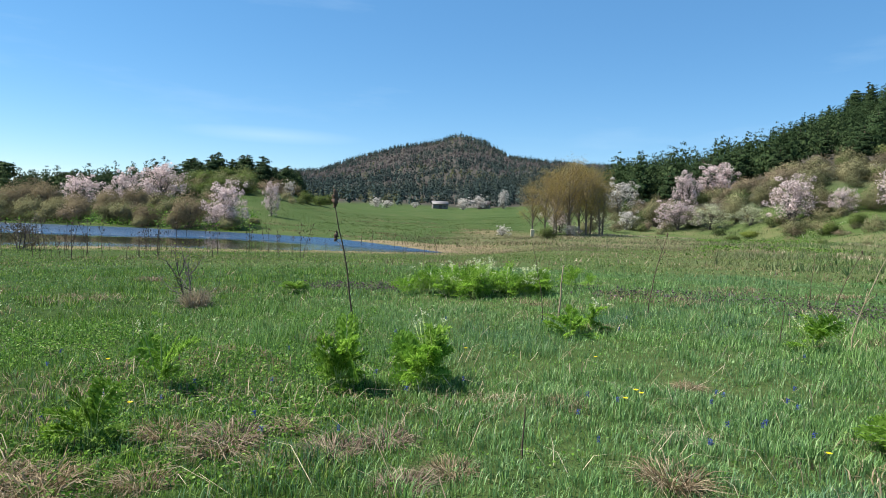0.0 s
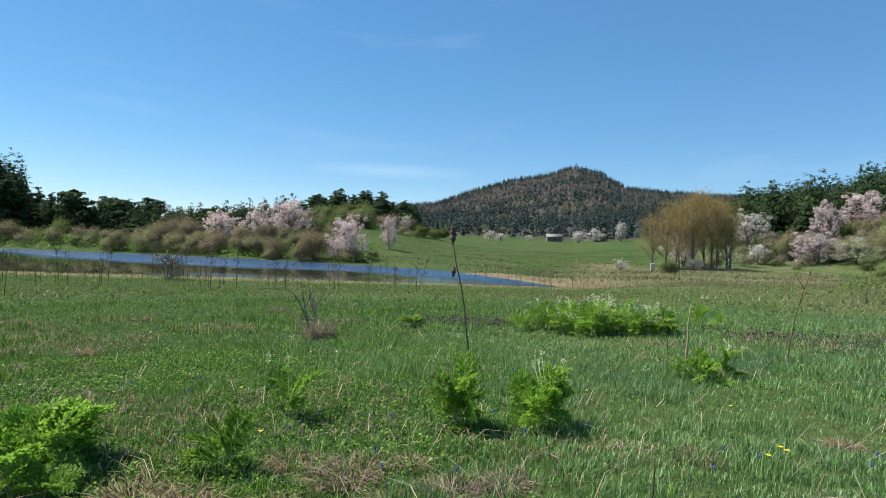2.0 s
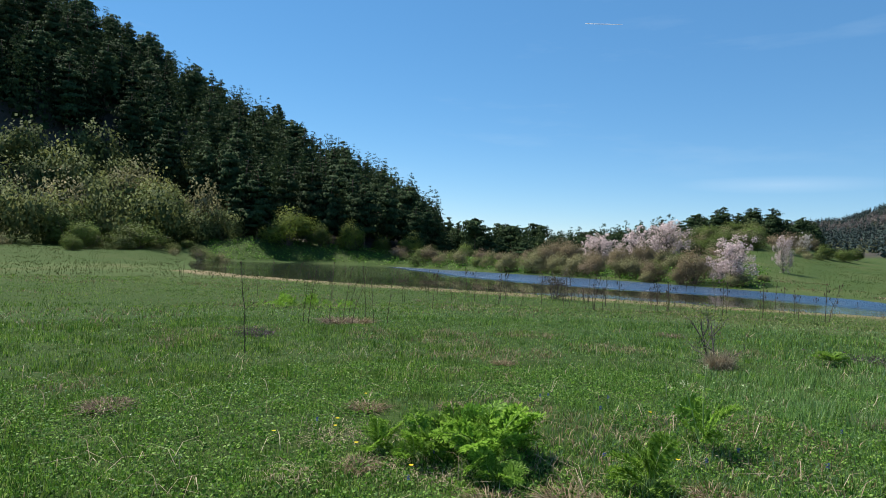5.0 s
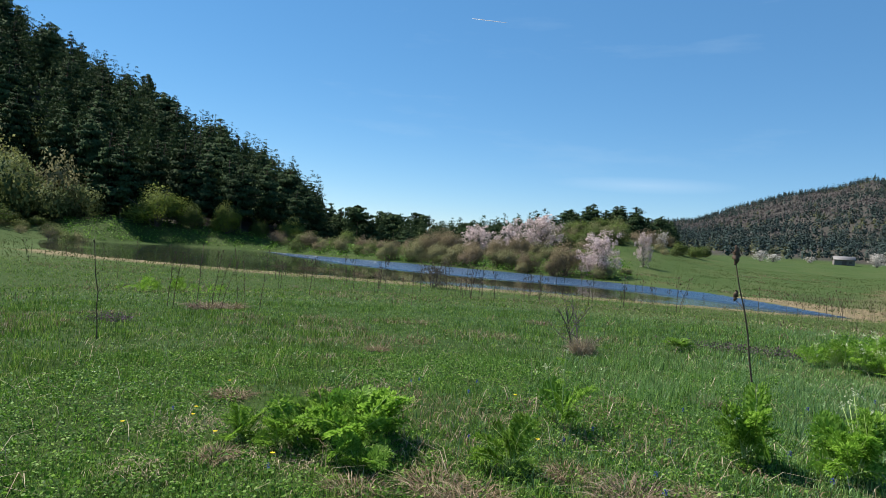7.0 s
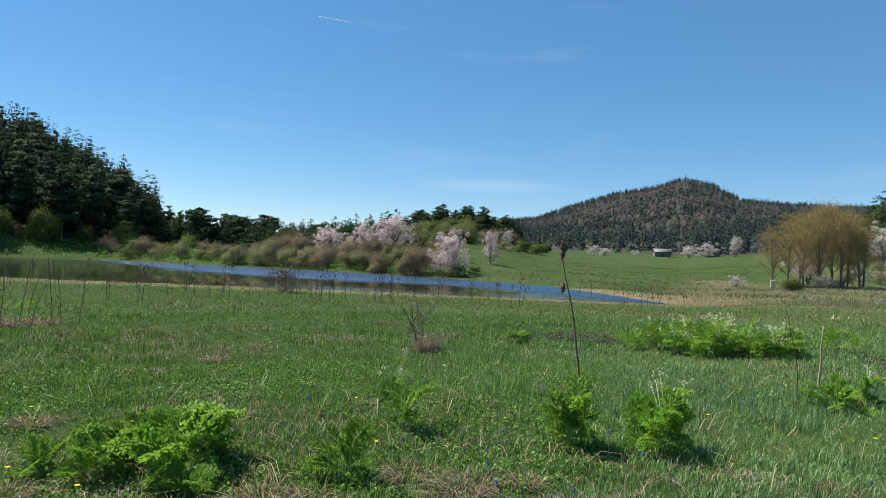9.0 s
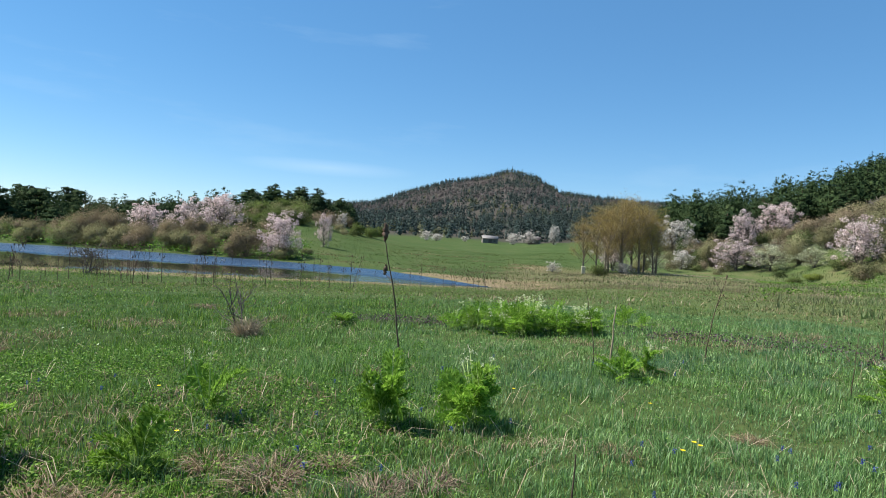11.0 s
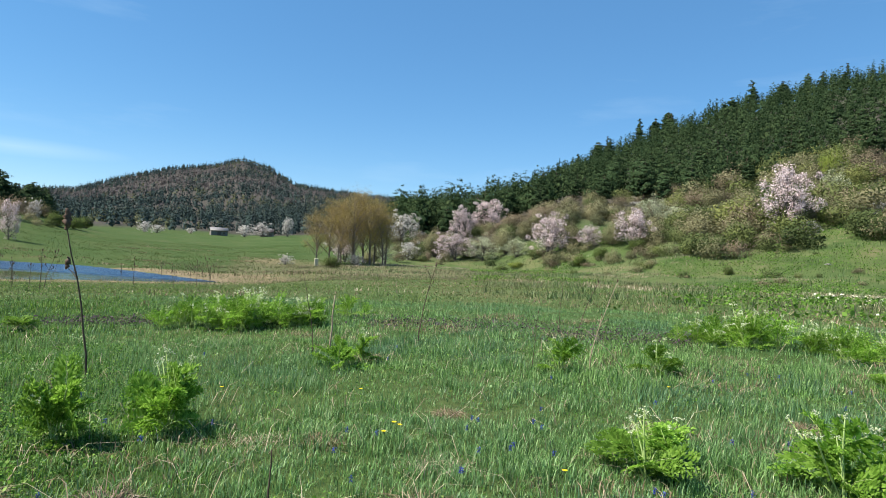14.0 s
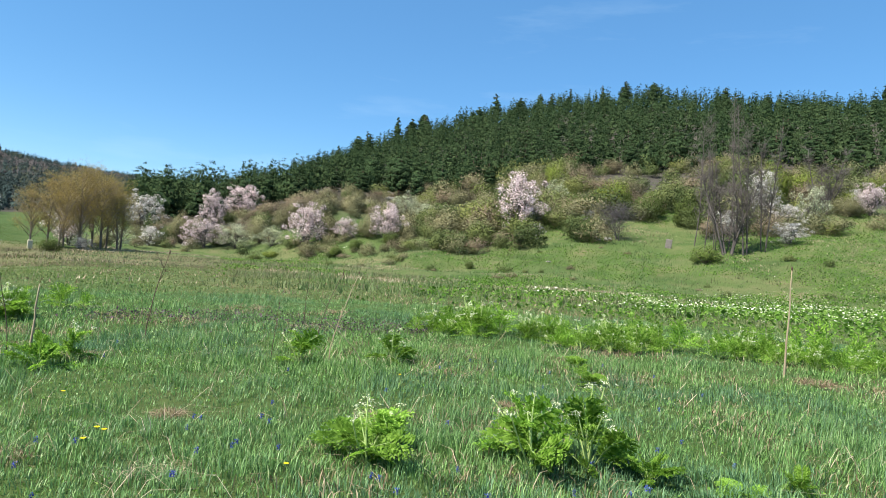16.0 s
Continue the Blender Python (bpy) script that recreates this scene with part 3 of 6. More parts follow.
# ---- kinds of plants ----
def broadleaf(name, rng, h, w, n_leaf, leaf, mat_leaf, mat_bark, stems=1, low=0.25, tall=0.0, thick=1.0, slim=1.3, twigs=3, boughs=5):
    """Meshes of a tree or bush of height h and width w: limbs that fork, and a ragged crown along them."""
    limbs, tips = [], []
    for s in range(stems):
        ang = rng.uniform(0, 6.28)
        base = np.array([math.cos(ang), math.sin(ang), 0]) * (0.06 * w if stems > 1 else 0)
        d = np.array([math.cos(ang) * 0.35, math.sin(ang) * 0.35, 1]) if stems > 1 else np.array([rng.normal() * 0.06, rng.normal() * 0.06, 1])
        tr, rad = limb(rng, base - [0, 0, 0.15], d / np.linalg.norm(d), h * (0.85 if stems == 1 else 0.7), thick * h * 0.028 / stems ** 0.4, thick * h * 0.006, 6, 0.08, 0.05)
        limbs.append(tube(tr, rad, 6))
        tips.append(tr[3:])
        nb = 9 if stems == 1 else boughs
        for i in range(nb):
            u = low + (0.92 - low) * (i + rng.uniform(0, 0.8)) / nb
            k = u * 5
            p = tr[int(k)] * (1 - k % 1) + tr[min(int(k) + 1, 5)] * (k % 1)
            a = i * 2.4 + rng.uniform(-0.5, 0.5)
            reach = w * 0.5 * (math.sin(math.pi * min(1, 0.28 + 0.72 * (u - low) / (1 - low))) ** 0.7) * rng.uniform(0.75, 1.1)
            up = 0.45 + tall + 0.5 * u
            d = np.array([math.cos(a), math.sin(a), up])
            br, rad2 = limb(rng, p, d / np.linalg.norm(d), reach * math.hypot(1, up * 0.8), thick * h * 0.010, thick * h * 0.003, 5, 0.16, 0.03)
            limbs.append(tube(br, rad2, 4))
            tips.append(br[1:])
            for _ in range(twigs):
                q = br[rng.integers(1, 5)]
                d2 = rng.normal(size=3) + np.array([math.cos(a), math.sin(a), 0.4 + tall])
                tw, rad3 = limb(rng, q, d2 / np.linalg.norm(d2), reach * 0.55, thick * h * 0.004, thick * h * 0.0018, 4, 0.2, 0.03)
                limbs.append(tube(tw, rad3, 3))
                tips.append(tw[1:])
    T = np.concatenate(tips)
    T = T[T[:, 2] > h * low * 0.55]
    P = T[rng.integers(0, len(T), n_leaf)]
    clump = rng.normal(size=(len(P), 3)) * np.array([w, w, h * 0.8]) * 0.07
    P = P + clump * rng.uniform(0.3, 1.6, (len(P), 1))
    P = P[P[:, 2] > 0.02 * h]
    return {"trunk": np_mesh(name + "_trunk", *joined(limbs), mat_bark, smooth=True), "crown": np_mesh(name + "_crown", *leaves(rng, P, leaf, slim=slim, facing=(P - [0, 0, h * 0.5]) * [1 / w, 1 / w, 1 / h] + [0, 0, 0.15], loose=0.6), mat_leaf)}


CROWN_N = {}


def dense_bush(name, rng, h, w, n_leaf, leaf, mat_leaf, mat_bark, slim=1.0):
    """A rounded, uneven bush: lobes with leaves on and under their outsides, twigs within."""
    lobes = [(0, 0, h * 0.42, w * 0.30, h * 0.40)]
    for i in range(12):
        a, q = i * 2.4 + rng.uniform(-0.5, 0.5), rng.uniform(0.12, 0.36) * w
        lobes.append((math.cos(a) * q, math.sin(a) * q, h * rng.uniform(0.16, 0.80 - 1.15 * q / w), w * rng.uniform(0.13, 0.22), h * rng.uniform(0.15, 0.25)))
    lobes = np.array(lobes)
    share = lobes[:, 3] * lobes[:, 4]
    j = rng.choice(len(lobes), n_leaf, p=share / share.sum())
    v = rng.normal(size=(n_leaf, 3))
    v /= np.linalg.norm(v, axis=1)[:, None]
    k = rng.uniform(0.5, 1.1, n_leaf) + (rng.random(n_leaf) < 0.08) * rng.uniform(0, 0.25, n_leaf)
    P = lobes[j, :3] + v * k[:, None] * lobes[j][:, [3, 3, 4]]
    P[:, 2] = np.maximum(P[:, 2], 0.03 * h)
    soft = v * 0.35 + 1.2 * (P - [0, 0, 0.25 * h]) / [w, w, h] + [0, 0, 0.15]
    limbs = []
    for i in range(16):
        x, y, z, a, b = lobes[i % len(lobes)]
        e = np.array([x, y, z + b * 0.6]) + rng.normal(size=3) * a * 0.3
        mid = e * 0.5 + rng.normal(size=3) * 0.06 * w
        limbs.append(tube([(x * 0.1, y * 0.1, -0.1), mid, e], [h * 0.014, h * 0.008, h * 0.003], 4))
    CROWN_N.setdefault(name, []).append(soft)
    return {"trunk": np_mesh(name + "_stems", *joined(limbs), mat_bark, smooth=True), "crown": np_mesh(name + "_crown", *leaves(rng, P, leaf, slim=slim, facing=v + [0, 0, 0.15], loose=0.5), mat_leaf, normals=soft)}


def pads(rng, C, R, per, squash=0.55):
    """Points and normals on flattened tufts of needles with centres C and radii R."""
    v = rng.normal(size=(len(C), per, 3))
    v /= np.linalg.norm(v, axis=2)[..., None]
    k = 1 - np.abs(rng.normal(size=(len(C), per, 1))) * 0.25 + 0.25 * (rng.random((len(C), per, 1)) < 0.12)
    P = C[:, None] + v * k * R[:, None, None] * np.array([1, 1, squash])
    return P.reshape(-1, 3), (v * [1, 1, 1.4] + [0, 0, 0.4]).reshape(-1, 3)


def pine(name, rng, h, w, per, mat, low=0.3, umbrella=False, blunt=1.35):
    """A black pine: straight bole, uneven whorls of boughs that carry flat dense plates of needles, dark and close within."""
    tr, rad = limb(rng, (0, 0, -0.3), (0, 0, 1), h * 0.97, h * 0.018, h * 0.004, 7, 0.02, 0.02)
    limbs, C, R = [tube(tr, rad, 6)], [], []
    tiers = 13 if not umbrella else 5
    for i in range(tiers):
        u = low + (0.95 - low) * i / (tiers - 1) if not umbrella else 0.6 + 0.36 * i / (tiers - 1)
        v = (u - low) / (1 - low)
        prof = (1 - v ** blunt) * 0.86 + 0.14 if not umbrella else (0.55, 0.95, 1.1, 0.95, 0.6)[i]
        if v < 0.2 and not umbrella:
            prof *= 0.7 + 1.5 * v
        n = 6 if prof > 0.65 else 5 if prof > 0.35 else 3
        a0 = rng.uniform(0, 6.28)
        for j in range(n):
            if rng.random() < 0.1:
                continue
            a = a0 + j * 6.283 / n + rng.normal() * 0.3
            reach = w * 0.5 * prof * rng.uniform(0.6, 1.15)
            k = np.clip(u * 6 + rng.normal() * 0.12, 0, 5.99)
            p = tr[int(k)] * (1 - k % 1) + tr[int(k) + 1] * (k % 1)
            d = np.array([math.cos(a), math.sin(a), rng.uniform(-0.1, 0.3)])
            br, r2 = limb(rng, p, d / np.linalg.norm(d), reach, h * 0.006, h * 0.002, 4, 0.08, 0.06)
            limbs.append(tube(br, r2, 3))
            C.append(br[3] * 0.6 + br[2] * 0.4)
            R.append(0.30 * reach + 0.045 * w)
            if reach > 0.2 * w:
                C.append(br[1] * 0.6 + br[2] * 0.4)
                R.append(0.26 * reach + 0.05 * w)
    C.append(tr[-1] - [0, 0, 0.02 * h])
    R.append(0.07 * w)
    C, R = np.array(C), np.array(R)
    P, N = pads(rng, C, R, per, 0.34)
    size = np.repeat(np.clip(R * 0.5, 0.2, 0.6), per)
    if not umbrella:
        # the close inner twigs
        t = rng.uniform(low + 0.04, 0.93, 90)
        a = rng.uniform(0, 6.28, 90)
        q = w * 0.5 * 0.38 * (1 - ((t - low) / (1 - low)) ** blunt) * np.sqrt(rng.random(90))
        P = np.vstack([P, np.column_stack([q * np.cos(a), q * np.sin(a), t * h * 0.97])])
        N = np.vstack([N, np.column_stack([np.cos(a), np.sin(a), np.full(90, 0.2)])])
        size = np.concatenate([size, np.full(90, 0.21 * w) * (1.15 - t)])
    return {"trunk": np_mesh(name + "_bole", *joined(limbs), M_PINEBARK, smooth=True), "crown": np_mesh(name + "_needles", *leaves(rng, P, size, slim=1.0, facing=P * [1, 1, 0] / (np.hypot(P[:, 0], P[:, 1])[:, None] + 0.05) + N * 0.35, loose=0.3), mat,
                                                                                                                  normals=N * 0.6 + P * [1.2 / w, 1.2 / w, 0] + [0, 0, 0.3] + rng.normal(size=N.shape) * 0.12)}


def poplar(name, rng, h, w, n_leaf, leaf):
    """A young poplar: pale straight stem, steep boughs from low down, a fine haze of leaf buds at their ends."""
    tr, rad = limb(rng, (0, 0, -0.15), (0, 0, 1), h * 0.95, h * 0.014, h * 0.003, 7, 0.03, 0.04)
    limbs, tips = [tube(tr, rad, 6)], []
    for i in range(26):
        u = 0.14 + 0.78 * (i + rng.random()) / 26
        k = min(u * 6, 5.99)
        p = tr[int(k)] * (1 - k % 1) + tr[int(k) + 1] * (k % 1)
        a = i * 2.4 + rng.normal() * 0.3
        d = np.array([math.cos(a), math.sin(a), rng.uniform(1.0, 1.9)])
        reach = min((1.02 - u) * h, w * 0.9) * rng.uniform(0.65, 1.05)
        br, r2 = limb(rng, p, d / np.linalg.norm(d), reach, h * 0.0055, h * 0.0015, 5, 0.07, 0.03)
        limbs.append(tube(br, r2, 4))
        for _ in range(5):
            q = br[rng.integers(1, 5)]
            d2 = rng.normal(size=3) * 0.7 + np.array([math.cos(a) * 0.6, math.sin(a) * 0.6, 1.0])
            tw, r3 = limb(rng, q, d2 / np.linalg.norm(d2), h * rng.uniform(0.08, 0.16), h * 0.002, h * 0.0009, 4, 0.1, 0.03)
            limbs.append(tube(tw, r3, 3))
            tips.append(tw[1:])
        tips.append(br[3:])
    T = np.concatenate(tips)
    T = T[T[:, 2] > 0.3 * h * rng.uniform(0.6, 1.3, len(T))]
    P = T[rng.integers(0, len(T), n_leaf)] + rng.normal(size=(n_leaf, 3)) * 0.032 * h
    return {"trunk": np_mesh(name + "_stem", *joined(limbs), M_PALEBARK, smooth=True), "crown": np_mesh(name + "_crown", *leaves(rng, P, leaf, slim=1.2, facing=(P - [0, 0, h * 0.55]) / h, loose=0.7), M_AMBER)}


def bare_tree(name, rng, h, w, stems, twigs, mat):
    """A leafless tree: several upright stems with short ascending side branches and fine twigs."""
    limbs, fine = [], []
    for s in range(stems):
        a = s * 6.283 / stems + rng.normal() * 0.4
        top = h * (1 if s == 0 else rng.uniform(0.6, 1.0))
        d = np.array([math.cos(a) * 0.2, math.sin(a) * 0.2, 1])
        tr, rad = limb(rng, (math.cos(a) * 0.05 * w, math.sin(a) * 0.05 * w, -0.2), d / np.linalg.norm(d), top, h * 0.0105, h * 0.002, 9, 0.06, 0.06)
        limbs.append(tube(tr, rad, 6))
        for i in range(twigs):
            k = rng.uniform(1.6, 7.9)
            p = tr[int(k)] * (1 - k % 1) + tr[int(k) + 1] * (k % 1)
            b = rng.uniform(0, 6.28)
            d = np.array([math.cos(b), math.sin(b), rng.uniform(0.2, 1.3)])
            br, r2 = limb(rng, p, d / np.linalg.norm(d), w * rng.uniform(0.10, 0.34) * (1.15 - 0.09 * k), h * 0.0032, h * 0.0013, 4, 0.2, 0.06)
            limbs.append(tube(br, r2, 4))
            for _ in range(6):
                d2 = rng.normal(size=3) * 0.8 + np.array([math.cos(b), math.sin(b), 0.6])
                tw, r3 = limb(rng, br[rng.integers(1, 4)], d2 / np.linalg.norm(d2), w * rng.uniform(0.06, 0.15), h * 0.0017, h * 0.0009, 3, 0.25, 0.04)
                limbs.append(tube(tw, r3, 3))
                fine.append(tw[1:])
    T = np.concatenate(fine)
    P = T[rng.integers(0, len(T), len(T) // 2)] + rng.normal(size=(len(T) // 2, 3)) * 0.03 * w
    return {"trunk": np_mesh(name + "_stems", *joined(limbs), M_DARKBARK, smooth=True), "crown": np_mesh(name + "_twigs", *leaves(rng, P, 0.035 * w, slim=0.16, facing=rng.normal(size=P.shape), loose=0.5), mat)}


def blossom(name, rng, h, w, n_leaf, leaf, mat, stems=1):
    """A tree in full flower: forked limbs that each end in a dense, lumpy tuft of petals, the crown rounded and open below."""
    limbs, C, R, L = [], [], [], []
    for s in range(stems):
        a = s * 6.28 / stems + rng.uniform(0, 1)
        tr, rad = limb(rng, (0, 0, -0.15), (0.28 * math.cos(a) * (stems > 1), 0.28 * math.sin(a) * (stems > 1), 1), h * 0.5, h * 0.026 / stems ** 0.4, h * 0.012, 5, 0.06, 0.04)
        limbs.append(tube(tr, rad, 6))
        L.append(tr)
    k = 30
    for i in range(k):
        v = (i + 0.5) / k
        a = i * 2.4 + rng.normal() * 0.3
        z = h * (0.24 + 0.68 * v) + rng.normal() * 0.03 * h
        ring = math.sqrt(max(0.02, 1 - ((v - 0.42) / 0.62) ** 2))
        q = w * 0.5 * ring * (0.45 + 0.35 * rng.random()) if i % 4 else w * 0.12 * rng.random()
        e = np.array([math.cos(a) * q, math.sin(a) * q, z])
        tr = L[i % stems]
        p = tr[min(4, 1 + int(v * 4))]
        mid = (p + e) / 2 + rng.normal(size=3) * 0.05 * w - [0, 0, 0.04 * h]
        limbs.append(tube([p, mid, e], [h * 0.010, h * 0.006, h * 0.002], 4))
        C.append(e)
        R.append(w * rng.uniform(0.10, 0.165))
        for _ in range(2):
            t = e + rng.normal(size=3) * w * 0.09 + (e - [0, 0, h * 0.4]) * 0.12
            limbs.append(tube([(mid + e) / 2, t], [h * 0.004, h * 0.0015], 3))
            C.append(t)
            R.append(w * rng.uniform(0.055, 0.10))
    P, N = pads(rng, np.array(C), np.array(R), n_leaf // len(C), 0.9)
    return {"trunk": np_mesh(name + "_trunk", *joined(limbs), M_DARKBARK, smooth=True), "crown": np_mesh(name + "_crown", *leaves(rng, P, leaf, slim=1.3, facing=N, loose=0.7), mat, normals=N * 0.8 + (P - [0, 0, 0.35 * h]) / h * 1.2 + rng.normal(size=N.shape) * 0.3)}


def plant_tree(kind, meshes, x, y, scale, label, category, group="", turn=0.0, sink=0.0, wide=1.0):
    m = pose(x, y, gz(x, y) - sink, 0, 0, turn) @ Matrix.Diagonal((scale * wide, scale * wide, scale, 1))
    t = thing(kind, label, category, m, group)
    part("trunk", meshes["trunk"], t)
    part("crown", meshes["crown"], t)
    return t


rng = np.random.default_rng(7)
BLOOM = {k: [blossom("%s_tree" % k, rng, 6.0, 6.0, n, s, mat, 1 + i) for i in range(3)]
         for k, mat, n, s in (("pink", M_PINK, 5200, 0.155), ("white", M_WHITE, 5000, 0.15), ("pale", M_PALE, 4200, 0.15))}
BUSH = {k: [dense_bush("%s_bush" % k, rng, 4.0, 5.0, n, s, mat, M_BARK, q) for i in range(3)]
        for k, mat, n, s, q in (("leaf", M_LEAF, 6000, 0.14, 1.1), ("lime", M_LIME, 6000, 0.14, 1.1), ("olive", M_OLIVE, 6000, 0.145, 0.9), ("brown", M_BROWN, 6000, 0.19, 0.45))}
PINES = [pine("pine", rng, 15.0, 6.6 + 0.5 * i, 44, M_PINE, 0.10 + 0.05 * i, False, 1.15 + 0.15 * i) for i in range(5)]
ROUND_PINES = [pine("round_pine", rng, 8.0, 6.0 + 0.4 * i, 36, M_PINE, 0.10, False, 1.6) for i in range(3)]
UMBRELLA = [pine("umbrella_pine", rng, 11.0, 8.0, 60, M_PINE, 0.5, True) for i in range(2)]

WORDS = {"pink": "pale pink flowering wild plum tree on the hillside", "white": "white flowering wild cherry tree among the scrub",
         "pale": "greenish white blossoming thorn bush in leaf", "leaf": "fresh green rounded bush in spring leaf", "lime": "bright yellow-green bush in new leaf",
         "olive": "olive-grey hillside bush with sparse buds", "brown": "brown budding bush with dense bare twigs"}


def bloom(kind, rows, group):
    for i, (x, y, h, w) in enumerate(rows):
        me = BLOOM[kind][i % 3]
        plant_tree("blossom_tree", me, x, y, h / 6.0, WORDS[kind], "tree", group, 77 * i, 0.1, min(1.6, max(0.6, (w / h) * 1.15)))


def bushes(kind, rows, group):
    for i, (x, y, h, w) in enumerate(rows):
        plant_tree("bush", BUSH[kind][i % 3], x, y, h / 3.75, WORDS[kind], "bush", group, 63 * i, 0.1, min(1.9, max(0.6, (w / h) * 0.75)))


# ---- right slope ----
bloom("pink", [(52.9, 123.8, 6.8, 7.4), (34.8, 94.5, 4.3, 6.3), (43.3, 79.2, 5.8, 5.8), (46.6, 74.5, 3.0, 3.1), (51.0, 71.0, 4.9, 5.3), (44.2, 117.0, 6.3, 4.5), (61.6, 56.6, 7.4, 6.3), (15.1, 82.6, 4.8, 4.5),
    (94.8, 26.1, 4.0, 4.4)],
      "blossom trees on the right slope")
bloom("white", [(31.8, 116.8, 5.9, 7.1), (43.9, 143.8, 3.4, 5.6), (60.0, 52.2, 2.2, 2.1), (71.9, 52.8, 1.7, 2.2), (73.4, 27.6, 2.5, 4.3), (87.0, 36.2, 6.4, 3.9), (76.4, 35.6, 2.7, 4.2), (84.4, 31.9, 2.9, 4.2),
    (94.8, 27.9, 3.1, 3.0), (15.1, 77.0, 1.3, 3.4), (27.9, 97.0, 3.0, 2.9)],
      "blossom trees on the right slope")
bloom("pale", [(60.8, 79.6, 4.2, 4.5), (61.0, 74.3, 2.9, 4.1), (75.8, 62.4, 4.3, 4.0), (38.3, 91.6, 3.8, 5.1), (85.3, 29.5, 5.4, 4.0), (41.5, 86.1, 2.7, 3.9), (21.7, 88.1, 2.9, 3.2)],
      "blossom trees on the right slope")
bushes("lime", [(89.9, 73.8, 6.9, 3.9), (78.2, 53.4, 6.4, 7.2), (97.6, 39.4, 8.3, 7.0), (103.8, 37.2, 5.7, 8.4), (96.0, 29.0, 3.8, 5.4), (104.5, 28.2, 5.3, 5.8), (89.9, 52.8, 2.8, 5.6), (38.8, 80.3, 1.1, 3.2)],
       "bushes on the right slope")
bushes("leaf", [(74.1, 56.8, 4.9, 5.0), (80.4, 48.8, 4.4, 5.5), (42.1, 69.0, 1.8, 2.5), (44.5, 68.2, 1.8, 2.2), (49.5, 67.9, 2.2, 3.3), (36.0, 79.2, 1.2, 2.6), (64.9, 50.4, 1.1, 1.8), (62.1, 31.0, 2.2, 3.8),
    (45.0, 47.5, 1.1, 1.2), (67.2, 57.1, 3.5, 3.9), (63.7, 72.0, 2.4, 5.1), (60.0, 55.1, 2.1, 3.5), (10.7, 65.9, 1.6, 2.2), (80.4, 43.2, 4.9, 4.9)],
       "bushes on the right slope")
bushes("olive", [(33.0, 99.4, 5.6, 5.6), (42.1, 91.4, 5.1, 4.9), (37.8, 95.8, 3.6, 4.6), (45.7, 77.4, 4.3, 4.0), (49.8, 73.8, 4.1, 4.4), (58.5, 70.8, 2.4, 4.1), (65.8, 66.8, 5.0, 5.0), (73.4, 52.3, 3.1, 4.0),
    (92.8, 27.9, 3.2, 5.2), (19.3, 86.2, 2.6, 3.5), (48.8, 86.6, 4.3, 5.3), (46.1, 92.2, 4.4, 5.5)],
       "bushes on the right slope")


def scrub(kind, rows, label):
    """Bushes past counting, grown into one thicket."""
    pieces, each, ways = [], [], []
    for i, (x, y, h, w) in enumerate(rows):
        me = BUSH[kind][i % 3]["crown"]
        V = np.empty(len(me.vertices) * 3, np.float32)
        me.vertices.foreach_get("co", V)
        step = 7 if h < 2 else 5
        V, N = V.reshape(-1, 4, 3)[i % 3::step], CROWN_N["%s_bush" % kind][i % 3][i % 3::step]
        V = (V + (V - V.mean(1, keepdims=True)) * (1.0 if h < 2 else 0.7)).reshape(-1, 3)
        a, k = 1.1 * i, w / 5.0
        each.append(np.full(len(V), (0.37 * i) % 1))
        ways.append(np.column_stack([N[:, 0] * math.cos(a) - N[:, 1] * math.sin(a), N[:, 0] * math.sin(a) + N[:, 1] * math.cos(a), N[:, 2]]))
        c, s = math.cos(a) * k, math.sin(a) * k
        pieces.append((np.column_stack([x + V[:, 0] * c - V[:, 1] * s, y + V[:, 0] * s + V[:, 1] * c, gz(x, y) - 0.1 + V[:, 2] * h / 3.75]), np.arange(len(V)).reshape(-1, 4)))
    tagged(new("scrub", np_mesh("scrub", *joined(pieces), SCRUB[kind], tree=np.concatenate(each), normals=np.concatenate(ways))), label, "scrub", kind="stuff")


def thicket(rows_by_kind, label):
    for kind, rows in rows_by_kind.items():
        if rows:
            scrub(kind, rows, label % {"leaf": "fresh green", "lime": "yellow-green", "olive": "olive-grey", "brown": "brown budding"}[kind])


# scrub that fills the slope between the meadow and the pines
fill = {"leaf": [], "lime": [], "olive": [], "brown": []}
for i in range(430):
    az = -rng.uniform(13, 80) if i % 4 else -rng.uniform(28, 50)
    lo = np.interp(-az, [14, 24, 34, 46, 60, 80], [96, 92, 74, 72, 80, 88])
    r = rng.uniform(lo, np.interp(-az, [14, 40, 60], [142, 142, 150]))
    x, y = spot(az, r)
    kind = (("olive", "brown", "olive", "leaf", "olive", "brown") if -az < 38 else ("lime", "olive", "leaf", "brown", "olive", "leaf"))[i % 6]
    h = rng.uniform(1.8, 4.2) * (0.9 if -az < 40 else 1.35) * (0.75 if r < lo + 12 else 1)
    fill[kind].append((x, y, h, h * rng.uniform(1.1, 1.7)))
for i in range(40):
    h = rng.uniform(2.6, 5.0)
    fill[("olive", "leaf", "brown", "lime")[i % 4]].append((*spot(-rng.uniform(47, 62), rng.uniform(92, 128)), h, h * rng.uniform(1.1, 1.5)))
for i in range(44):
    h = rng.uniform(2.2, 4.4)
    fill[("olive", "lime", "brown", "olive")[i % 4]].append((*spot(-rng.uniform(35, 52), rng.uniform(84, 116)), h, h * rng.uniform(1.1, 1.6)))
